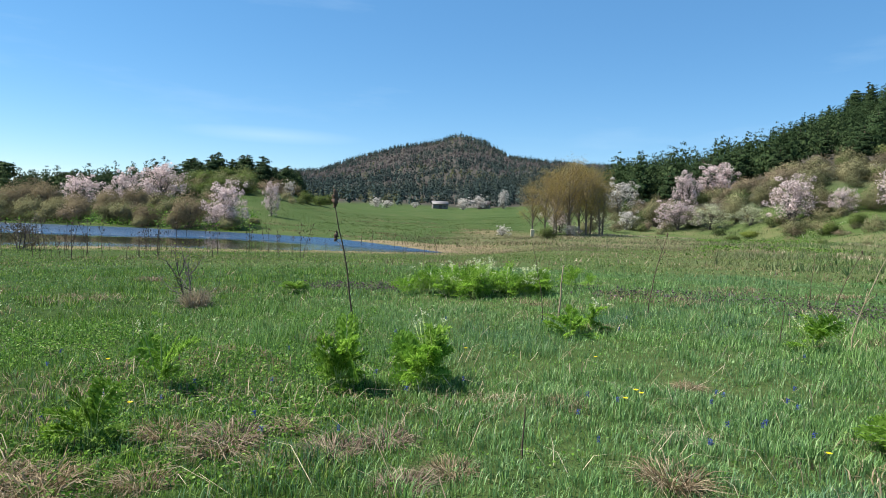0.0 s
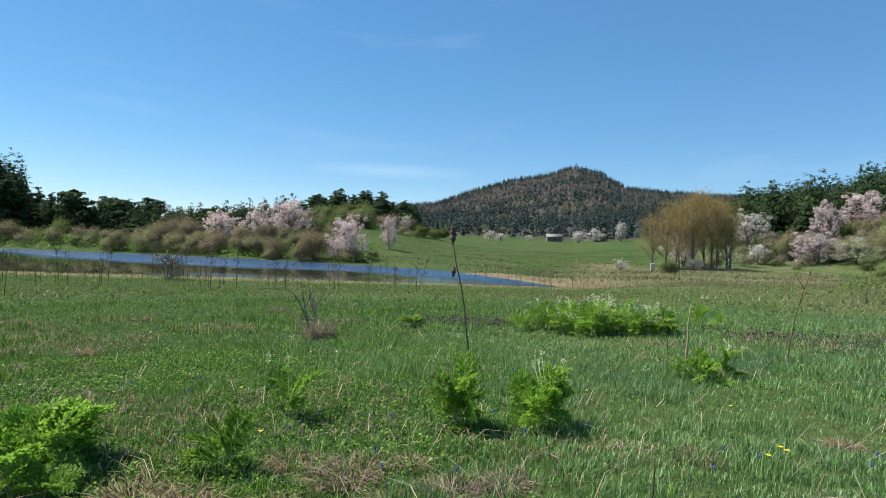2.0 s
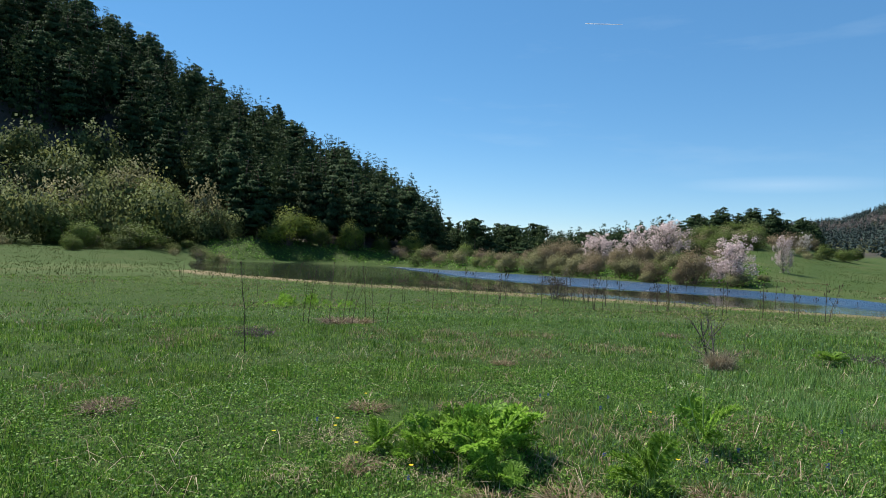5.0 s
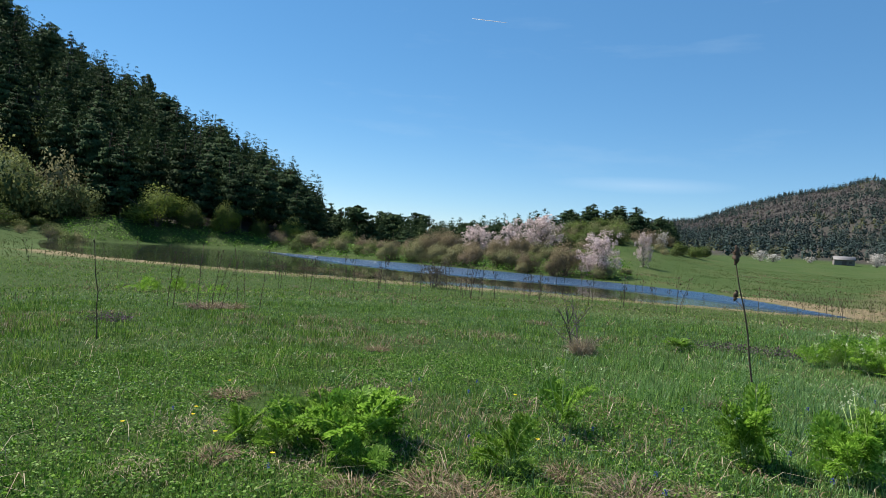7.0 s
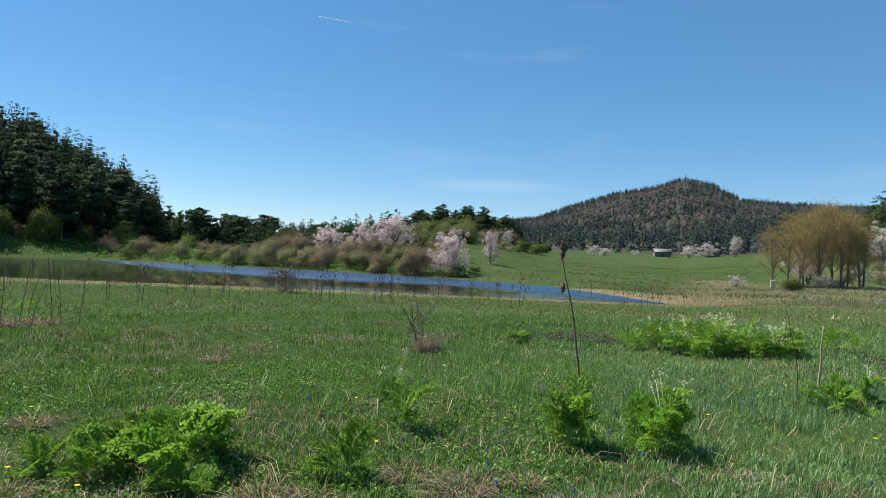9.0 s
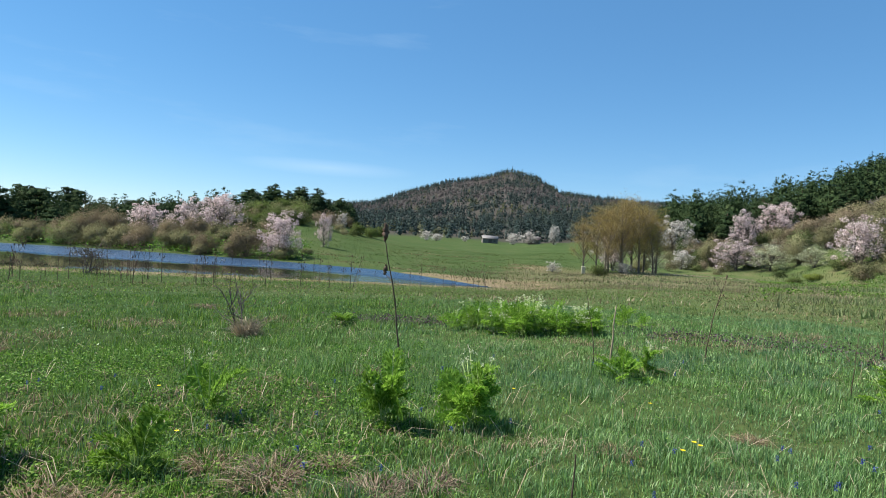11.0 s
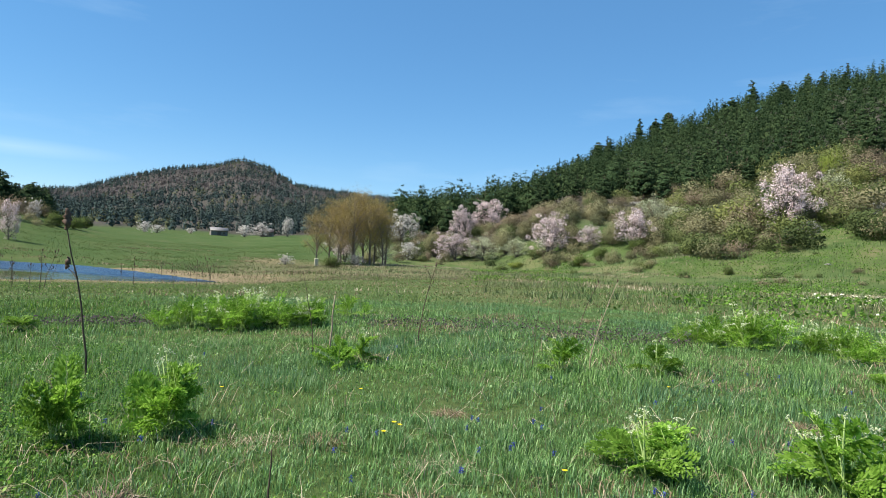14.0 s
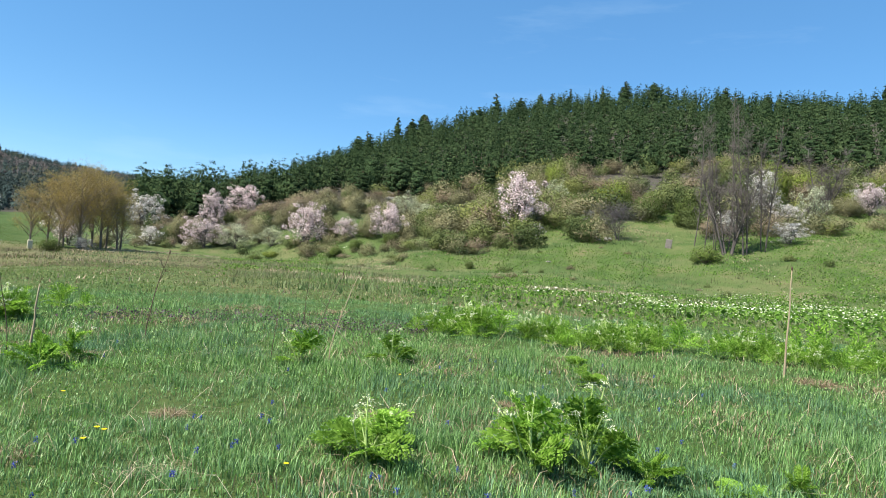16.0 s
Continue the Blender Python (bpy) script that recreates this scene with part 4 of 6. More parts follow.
for i in range(36):
    az = -rng.uniform(26, 79)
    x, y = spot(az, rng.uniform(np.interp(-az, [26, 40, 79], [76, 55, 46]), 82))
    h = rng.uniform(0.4, 1.2)
    fill[("leaf", "olive", "leaf", "brown")[i % 4]].append((x, y, h, h * rng.uniform(1.3, 2.2)))
thicket(fill, "%s scrub over the right slope")

# poplars with amber leaf
POPLAR = [poplar("poplar", rng, 8.5, 3.6, 4200, 0.10) for i in range(3)]
for i, (x, y, h, w) in enumerate([(10.6, 76.8, 6.0, 3.6), (12.2, 77.6, 7.2, 4.0), (13.9, 78.7, 8.2, 4.2), (15.6, 80.2, 9.0, 4.6), (17.3, 81.6, 9.3, 4.6), (18.9, 82.4, 8.6, 4.4), (20.4, 82.0, 7.4, 3.8), (12.9, 75.4, 6.2, 3.8), (15.2, 77.4, 7.6, 4.2), (17.6, 79.0, 8.0, 4.4),
                                  (19.6, 80.2, 6.6, 3.8)]):
    plant_tree("poplar", POPLAR[i % 3], x, y, h / 8.5, "young poplar with amber leaf buds and pale stems", "tree", "poplar clump at the meadow's edge", 50 * i, 0.1, 1.05 * w / h * 8.5 / 3.6 * 0.9)

# bare trees
BARE = [bare_tree("bare_tree", rng, 12.0, 7.0, s, n, M_GREYTWIG) for s, n in ((5, 34), (1, 46), (2, 40))]
GREY = broadleaf("grey_tree", rng, 5.0, 4.6, 5200, 0.20, M_DARKTWIG, M_DARKBARK, 3, 0.22, 0.2, 0.6, 0.2, 8, 8)
for (x, y, h, w), k, lab in (((66.5, 30.9, 10.0, 7.0), 0, "bare tree with several dark forked trunks"), ((67.3, 29.4, 14.5, 5.0), 2, "tall bare tree with reddish grey crown"),
                             ((69.6, 36.5, 12.6, 3.6), 1, "slim bare tree with grey branches"), ((68.9, 34.8, 13.2, 3.6), 1, "slim bare tree with grey branches"),
                             ((67.6, 32.8, 11.0, 3.6), 2, "slim bare tree with two grey stems"), ((69.6, 28.6, 12.8, 4.4), 2, "slim bare tree with two grey stems"), ((68.6, 31.9, 14.6, 3.6), 1, "tall slim bare tree with grey branches"),
                             ((92.9, 30.8, 9.0, 6.2), 0, "dark bare tree before the pines")):
    plant_tree("bare_tree", BARE[k], x, y, h / 10.6, lab, "tree", "", 40 * x, 0.15, w / h * 1.6)
plant_tree("bare_tree", GREY, 66.5, 44.3, 1.05, "small dark grey bare tree with dense twigs", "tree", "", 40, 0.1, 1.0)

# ---- far shore and left hill foot ----
bloom("pink", [(-46.0, 102.0, 6.6, 8.4), (-57.0, 99.8, 5.2, 6.4), (-25.3, 73.9, 5.2, 5.2), (-24.6, 89.3, 4.6, 2.4), (-54.5, 106.8, 5.8, 4.5), (-27.0, 74.0, 2.8, 2.5)], "blossom trees on the far shore")
bloom("white", [(-32.4, 131.1, 3.4, 2.5)], "blossom trees on the far shore")
bloom("white", [(-19.0, 172.7, 2.8, 3.1), (-18.7, 201.9, 2.5, 4.3), (5.1, 182.6, 3.3, 5.6), (9.7, 183.3, 3.8, 5.9), (16.0, 176.8, 5.2, 3.5), (-10.2, 213.1, 1.9, 2.7), (6.7, 73.1, 1.2, 1.6), (15.1, 74.9, 1.3, 2.3)],
      "blossom trees at the end of the meadow")
bushes("brown", [(-30.0, 74.1, 5.2, 6.0), (-35.9, 76.3, 3.4, 4.4), (-53.4, 84.4, 5.2, 5.7), (-55.0, 81.0, 5.5, 5.3), (-48.7, 82.6, 4.1, 4.5), (-45.8, 93.3, 4.7, 5.2), (-31.4, 73.4, 2.8, 3.6), (-50.6, 95.3, 4.4, 4.8),
                 (-56.7, 87.2, 5.7, 5.6), (-46.0, 79.6, 3.7, 4.1)], "bushes on the far shore")
bushes("olive", [(-41.9, 78.9, 3.3, 5.1), (-49.1, 80.2, 3.2, 5.0), (-51.7, 78.8, 3.7, 5.1), (-24.7, 73.0, 2.2, 4.3), (-36.8, 84.2, 2.7, 4.9), (-23.3, 77.0, 1.1, 2.0), (-39.7, 77.9, 3.7, 4.7), (-55.4, 78.2, 3.7, 5.1),
                 (-49.0, 79.3, 3.3, 4.2), (-36.1, 75.0, 2.0, 3.0), (-60.2, 77.3, 3.4, 4.4)], "bushes on the far shore")
bushes("leaf", [(-48.9, 128.9, 4.5, 6.9), (-47.9, 137.8, 4.5, 7.6), (-41.7, 133.5, 3.7, 6.8), (-43.4, 120.3, 3.1, 6.9), (-38.3, 117.8, 3.1, 6.6), (-28.9, 129.9, 3.2, 4.8), (-26.5, 132.9, 2.9, 4.1), (-27.1, 146.1, 3.0, 4.8),
                (-43.5, 109.6, 3.3, 5.3)], "bushes on the knoll")
bushes("lime", [(-101.6, 64.7, 8.2, 11.0), (-94.8, 74.1, 6.6, 6.2), (-87.5, 83.0, 5.6, 6.4)], "bushes below the left hill")
bushes("leaf", [(-81.6, 91.6, 4.1, 4.7), (-98.2, 69.4, 5.0, 5.4), (-91.6, 79.0, 4.0, 4.6), (-96.5, 28.8, 4.8, 6.3), (-97.2, 36.5, 4.7, 10.9), (-89.8, 25.6, 2.4, 3.3), (-105.3, 47.4, 1.9, 4.3), (-85.2, 86.1, 3.0, 4.1)],
       "bushes below the left hill")
bushes("leaf", [(-121.7, 40.3, 6.9, 17.1), (-145.1, 38.9, 1.3, 18.8), (-141.2, 50.9, 3.5, 17.4), (-121.5, 51.8, 5.1, 10.6), (-113.7, 32.2, 7.2, 12.6), (-135.4, 64.7, 6.9, 10.7), (-113.3, 45.6, 3.8, 9.8)],
       "trees below the left hill")
fill = {"leaf": [], "lime": [], "olive": [], "brown": []}
for i in range(130):
    az = rng.uniform(19, 48)
    r = rng.uniform(np.interp(az, [19, 30, 40, 48], [88, 86, 102, 110]), np.interp(az, [19, 30, 48], [112, 132, 126]))
    h = rng.uniform(1.5, 3.8) * (1.15 if r > 105 else 1) * (0.75 if az > 36 else 1)
    fill[("brown", "leaf", "leaf", "olive", "brown")[i % 5]].append((*spot(az, r), h, h * rng.uniform(1.0, 1.5)))
thicket(fill, "%s scrub behind the far shore")
fill = {"leaf": [], "lime": [], "olive": [], "brown": []}
for i in range(46):
    h = rng.uniform(1.4, 5.2)
    fill[("leaf", "olive", "brown", "leaf", "olive")[i % 5]].append((*spot(rng.uniform(12.5, 25), rng.uniform(120, 156)), h, h * rng.uniform(1.2, 1.7)))
for i in range(60):
    h = rng.uniform(6, 13)
    fill[("leaf", "leaf", "olive", "leaf", "lime")[i % 5]].append((*spot(rng.uniform(63, 84), rng.uniform(114, 152)), h, h * rng.uniform(0.8, 1.15)))
for i in range(30):
    h = rng.uniform(1.0, 3.0)
    fill[("leaf", "olive", "leaf")[i % 3]].append((*spot(rng.uniform(62, 81), rng.uniform(98, 112)), h, h * 1.5))
for i in range(44):
    h = rng.uniform(3.5, 7.5)
    fill[("leaf", "leaf", "olive", "leaf")[i % 4]].append((*spot(rng.uniform(57, 74), rng.uniform(120, 150)), h, h * rng.uniform(1.0, 1.4)))
thicket(fill, "%s scrub on the knoll and below the hill")

# ---- pines ----
def pines(spots, label, group, kinds=PINES, tall=15.0):
    for i, (x, y, h) in enumerate(spots):
        plant_tree("pine_tree", kinds[i % len(kinds)], x, y, h / tall, label, "tree", group, 47 * i, 0.3, rng.uniform(0.85, 1.15))


spots = []
while len(spots) < 140:
    az, r = rng.uniform(42, 83), rng.uniform(106, 215)
    if r < np.interp(az, [42, 50, 60, 70, 83], [122, 120, 124, 148, 156]) or (az < 46 and r > 150):
        continue
    x, y = spot(az, r)
    if all((x - a) ** 2 + (y - b) ** 2 > 12 for a, b, _ in spots):
        spots.append((x, y, rng.uniform(13.5, 19) * np.interp(az, [42, 47, 52], [0.62, 0.8, 1])))
pines(spots, "tall dark black pine on the shaded hill", "pines on the left hill")
spots = [(*spot(az, r), rng.uniform(5, 7.5)) for az, r in zip(rng.uniform(27, 45, 34), rng.uniform(124, 165, 34))]
pines(spots, "dark black pine behind the far shore", "pines behind the far shore", ROUND_PINES, 8.0)
for az, r, h in ((40.8, 132, 9), (35.2, 165, 10), (31.0, 190, 9), (29.5, 200, 9.5), (28.6, 195, 9), (22.0, 160, 7), (37.5, 140, 8.5), (38.3, 150, 9)):
    x, y = spot(az, r)
    plant_tree("umbrella_pine", UMBRELLA[int(r) % 2], x, y, h / 11.0, "flat-topped old pine against the sky", "tree", "pines behind the far shore", r * 7, 0.3, 1.0)
spots = [(*spot(az, r), rng.uniform(5.5, 8)) for az, r in zip(np.concatenate([rng.uniform(12.5, 25, 34), rng.uniform(25, 33, 16)]), np.concatenate([rng.uniform(148, 176, 34), rng.uniform(150, 210, 16)]))]
pines(spots, "dark pine on the knoll", "pines on the knoll", ROUND_PINES, 8.0)
spots = []
for i in range(34):
    az = -rng.uniform(19, 80)
    x, y = spot(az, rng.uniform(232, 250))
    spots.append((x, y, rng.uniform(7.5, 12.5)))
while len(spots) < 110:
    az = -rng.uniform(16, 80)
    r = np.interp(-az, [14, 28, 36, 44, 50, 80], [136, 136, 128, 116, 136, 146]) + rng.uniform(-3, 30)
    x, y = spot(az, r)
    if all((x - a) ** 2 + (y - b) ** 2 > 30 for a, b, _ in spots):
        spots.append((x, y, rng.uniform(6, 10)))
pines(spots, "sunlit dark green pine at the wood's edge", "pines on the right hill")


def wood(name, spots, heights, widths, rng, mat, label, n_leaf=60, leaf=1.15, round_top=False, blunt=(1.2, 2.6), low=0.12, category="woods"):
    """Woods that nobody could count: stacked boughs for each tree, in one mesh."""
    n = len(spots)
    Z = height(spots[:, 0], spots[:, 1])
    if round_top:
        # plates of needles round each bole, and the close inner twigs
        per, inner = 11, 12
        k = n_leaf // per
        u = (np.arange(k)[None] + rng.uniform(0, 1, (n, k))) / k
        prof = np.clip(1.0 - u ** rng.uniform(*blunt, (n, 1)), 0, 1) * 0.9 + 0.1
        ang = np.arange(k)[None] * 2.4 + rng.uniform(0, 6.283, (n, 1)) + rng.normal(size=(n, k)) * 0.4
        q = widths[:, None] * 0.5 * prof * rng.uniform(0.4, 0.95, (n, k))
        q[:, -1] = 0
        C = np.stack([spots[:, :1] + q * np.cos(ang), spots[:, 1:2] + q * np.sin(ang), Z[:, None] + heights[:, None] * (low + (0.97 - low) * u)], -1).reshape(-1, 3)
        R = (widths[:, None] * (0.06 + 0.12 * prof)).ravel()
        P, out = pads(rng, C, R, per, 0.42)
        size = np.repeat(np.clip(R * leaf, 0.26, 1.3), per)
        t, a = rng.uniform(low, 0.85, (n, inner)), rng.uniform(0, 6.283, (n, inner))
        q = widths[:, None] * 0.2 * (1.05 - t) * rng.random((n, inner))
        P = np.vstack([P, np.stack([spots[:, :1] + q * np.cos(a), spots[:, 1:2] + q * np.sin(a), Z[:, None] + heights[:, None] * t], -1).reshape(-1, 3)])
        out = np.vstack([out, np.stack([np.cos(a), np.sin(a), 0 * a + 0.2], -1).reshape(-1, 3)])
        size = np.concatenate([size, (widths[:, None] * 0.34 * (1.1 - t)).ravel()])
        away = P - np.concatenate([np.repeat(np.column_stack([spots, Z]), k * per, 0), np.repeat(np.column_stack([spots, Z]), inner, 0)])
        away = away * [1, 1, 0] / (np.hypot(away[:, 0], away[:, 1])[:, None] + 0.05)
        V, F = leaves(rng, P, size, slim=1.0, facing=away + out * 0.35, loose=0.3)
        out = out * 0.4 + away * 0.8 + [0, 0, 0.45] + rng.normal(size=out.shape) * 0.12
        one = rng.random(n)
        each = np.concatenate([np.repeat(one, k * per), np.repeat(one, inner)])
    else:
        u = rng.beta(1.0, 1.25, (n, n_leaf))
        ang = rng.uniform(0, 6.283, (n, n_leaf))
        rad = widths[:, None] * 0.5 * (1.02 - u) ** 0.8 * np.sqrt(rng.uniform(0.15, 1.15, (n, n_leaf)))
        P = np.stack([spots[:, :1] + rad * np.cos(ang), spots[:, 1:2] + rad * np.sin(ang), Z[:, None] + heights[:, None] * (0.10 + 0.90 * u)], -1).reshape(-1, 3)
        size = np.repeat(leaf * (0.6 + 0.6 * widths / widths.mean()), n_leaf) * (1.15 - 0.6 * u.ravel())
        out = np.stack([np.cos(ang), np.sin(ang), 0.35 + 1.1 * u], -1).reshape(-1, 3)
        V, F = leaves(rng, P, size, slim=1.1, facing=out, loose=0.3)
        each = np.repeat(rng.random(n), n_leaf)
    return tagged(new(name, np_mesh(name, V, F, mat, tree=np.repeat(each, 4), normals=out)), label, category, kind="stuff")


def scatter(n, az0, az1, r0, r1, power=1.0):
    az, r = np.radians(rng.uniform(az0, az1, n)), np.sqrt(rng.uniform(0, 1, n) ** power * (r1 * r1 - r0 * r0) + r0 * r0)
    return np.column_stack([-r * np.sin(az), r * np.cos(az)])


def edge_of_pines(side):
    """How far off the pines of the right hill begin."""
    return np.interp(side, [14, 28, 36, 44, 50, 80], [136, 136, 128, 116, 136, 146])


S = scatter(2700, -82, -14, 112, 262)
sr, sa = np.hypot(S[:, 0], S[:, 1]), -np.degrees(np.arctan2(-S[:, 0], S[:, 1]))
S, sa = S[sr > edge_of_pines(sa)], sa[sr > edge_of_pines(sa)]
taller = np.interp(sa, [23, 31], [1.45, 1])
wood("pine_wood", S, taller * rng.uniform(5.5, 9.5, len(S)), taller * rng.uniform(4.0, 6.0, len(S)), rng, M_PINEWOOD, "dense sunlit pine wood covering the right hill", 187, 0.58, True, (1.0, 1.8), 0.16)
S = np.concatenate([scatter(380, 46, 84, 128, 180), scatter(640, 44, 100, 175, 250)])
S = S[np.hypot(S[:, 0], S[:, 1]) > np.interp(np.degrees(np.arctan2(-S[:, 0], S[:, 1])), [60, 70], [126, 152])]
wood("pine_wood", S, rng.uniform(13, 18.5, len(S)), rng.uniform(5.2, 7.4, len(S)), rng, M_PINEWOOD, "dense dark pine wood on the left hill", 253, 0.62, True, (1.0, 1.7))
S = scatter(400, 24, 47, 128, 230)
wood("pine_wood", S, rng.uniform(5, 8.5, len(S)), rng.uniform(4.5, 6.5, len(S)), rng, M_PINEWOOD, "belt of dark pines behind the far shore", 209, 0.62, True, (1.8, 3.2))
S = np.concatenate([scatter(1300, -32, -3, 240, 520), scatter(1500, -6, 32, 226, 490)])
budding = waves(S[:, 0], S[:, 1], 0.03, 3) + rng.normal(size=len(S)) * 0.5 > 0.75
T = S[~budding]
wood("spruce_wood", T, rng.uniform(5, 9.5, len(T)), rng.uniform(2.6, 4.0, len(T)), rng, M_HAZYSPRUCE, "dark spruce wood at the mountain's foot", 56, 0.8)
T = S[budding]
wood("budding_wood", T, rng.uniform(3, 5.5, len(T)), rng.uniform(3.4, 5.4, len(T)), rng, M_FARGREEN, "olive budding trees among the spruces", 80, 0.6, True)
S = scatter(9000, -28, 30, 460, 1130)
far_r, patchy = np.hypot(S[:, 0], S[:, 1]), waves(S[:, 0], S[:, 1], 0.021, 5) * 0.8 + waves(S[:, 0], S[:, 1], 0.055, 2) * 0.35 + rng.normal(size=len(S)) * 0.45
bare = (patchy + ss(far_r, 560, 800) * 0.9 - ss(far_r, 960, 1080) * 1.1 - 0.25) > 0.5
green = ~bare & (waves(S[:, 0], S[:, 1], 0.03, 9) + rng.normal(size=len(S)) * 0.5 > 0.8)
for sel, mat, nm, lab in ((~bare & ~green, M_HAZYSPRUCE, "spruce_wood", "dark spruce forest on the mountain"), (bare, M_HAZYBARE, "bare_wood", "brown leafless woods on the mountain"),
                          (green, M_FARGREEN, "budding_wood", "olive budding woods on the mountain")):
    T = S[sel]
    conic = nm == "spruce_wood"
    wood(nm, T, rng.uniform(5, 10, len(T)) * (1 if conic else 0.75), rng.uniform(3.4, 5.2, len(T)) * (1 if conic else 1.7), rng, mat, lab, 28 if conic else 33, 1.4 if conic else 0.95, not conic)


# ---- buildings and small works far off ----
def barn(x, y, w, d, h, turn, wall, roof, label):
    t = thing("barn", label, "barn", pose(x, y, gz(x, y) - 0.15, 0, 0, turn))
    part("wall", box_mesh("barn_wall", wall, (-w / 2, -d / 2, 0, w / 2, d / 2, h * 0.6), bevel=0.02), t)
    V = [(sx * (w / 2 + 0.3), sy * (d / 2 + 0.35), h * 0.58 + k) for k in (0, 0.1) for sx in (-1, 1) for sy in (-1, 1)] + [(sx * (w / 2 + 0.3), 0, h + k) for k in (0, 0.1) for sx in (-1, 1)]
    F = [(0, 2, 9, 8), (1, 8, 9, 3), (4, 10, 11, 6), (5, 7, 11, 10), (0, 4, 6, 2), (1, 3, 7, 5), (0, 8, 10, 4), (1, 5, 10, 8), (2, 6, 11, 9), (3, 9, 11, 7)]
    part("roof", np_mesh("barn_roof", V, F, roof), t)
    part("gable", np_mesh("barn_gable", [(sx * w * 0.49, sy * d * 0.49, h * 0.6) for sx in (-1, 1) for sy in (-1, 1)] + [(-w * 0.49, 0, h * 0.97), (w * 0.49, 0, h * 0.97)], [(0, 1, 4), (2, 5, 3)], wall), t)
    part("door", box_mesh("barn_door", M_DARKROOF, (-0.6, -d / 2 - 0.04, 0.05, 0.5, -d / 2 - 0.003, h * 0.5)), t, "dark open doorway")
    part("window", box_mesh("barn_window", M_DARKROOF, (w * 0.22, -d / 2 - 0.04, h * 0.2, w * 0.36, -d / 2 - 0.003, h * 0.42)), t, "small dark window")


barn(-2.0, 214.0, 5.0, 4.0, 2.5, 8, M_BOARD, M_ROOF, "small weathered barn with a pale tin roof")
barn(11.4, 188.9, 3.4, 3.0, 2.3, -12, M_BOARD, M_DARKROOF, "low dark shed among blossom trees")
post = thing("boundary_stone", "pale upright boundary stone at the meadow's edge", "stone", pose(10.0, 72.3, gz(10.0, 72.3) - 0.1))
part("stone", box_mesh("stone", M_STONEPOST, (-0.22, -0.15, 0, 0.22, 0.15, 0.95), bevel=0.06), post)
hive = thing("beehive", "cream painted wooden beehive on the slope", "beehive", pose(64.9, 46.9, gz(64.9, 46.9) - 0.02, 0, 0, -55))
part("body", box_mesh("hive_body", M_HIVE, (-0.42, -0.3, 0.16, 0.42, 0.3, 0.74), bevel=0.01), hive)
part("lid", box_mesh("hive_lid", M_ROOF, (-0.48, -0.36, 0.745, 0.48, 0.36, 0.83), bevel=0.012), hive, "pale flat lid")
for sx in (-0.36, 0.36):
    for sy in (-0.25, 0.25):
        part("leg", box_mesh("hive_leg", M_BOARD, (sx - 0.04, sy - 0.04, 0, sx + 0.04, sy + 0.04, 0.157)), hive)
slab = thing("stone_slab", "grey leaning stone slab in the grass", "stone", pose(67.0, 38.1, gz(67.0, 38.1) - 0.1, 8, 6, -60))
part("stone", box_mesh("slab", M_BOARD, (-0.35, -0.08, 0, 0.35, 0.08, 1.1), bevel=0.04), slab)


def rock(name, x, y, s, flat, label):
    bm = bmesh.new()
    bmesh.ops.create_icosphere(bm, subdivisions=2, radius=1)
    for v in bm.verts:
        n = noise.noise(v.co * 1.3 + Vector((x, y, 0))) * 0.45 + noise.noise(v.co * 3 + Vector((y, x, 0))) * 0.18
        v.co = Vector((v.co.x * s, v.co.y * s * 0.8, v.co.z * s * flat)) * (1 + n)
    me = bpy.data.meshes.new(name)
    bm.to_mesh(me)
    bm.free()
    me.materials.append(M_ROCK)
    ob = tagged(new(name, me), label, "rock", "rocks on the slope")
    ob.location = (x, y, gz(x, y) + s * flat * 0.25)


for i in range(16):
    az, r = -34.2 + rng.normal() * 1.3, 128 + rng.normal() * 5
    rock("rock", *spot(az, r), rng.uniform(0.5, 1.3), rng.uniform(0.35, 0.55), "pale limestone outcrop below the pines")
for x, y, s in ((65.3, 45.1, 0.6), (65.9, 45.6, 0.5), (64.6, 45.9, 0.4), (52.0, 43.0, 0.3), (66.0, 58.0, 0.4), (60.5, 62.0, 0.35)):
    rock("rock", x, y, s, 0.4, "pale flat stone in the short grass")

# contrail
cv = [Vector((*spot(az, 2900), 2900 * math.tan(radians(el)))) for az, el in ((31.6, 20.3), (28.4, 20.1))]
V, F = tube([cv[0], cv[0].lerp(cv[1], 0.3), cv[0].lerp(cv[1], 0.7), cv[1]], [1.5, 1.7, 1.5, 0.6], 6)
m_ = foliage("vapour", [(0.0, (0.92, 0.92, 0.92)), (1.0, (0.95, 0.95, 0.95))], 0.5, 1.0)
tagged(new("contrail", np_mesh("contrail", V, F, m_, smooth=True)), "thin white vapour trail of an airliner", "contrail", kind="structure")


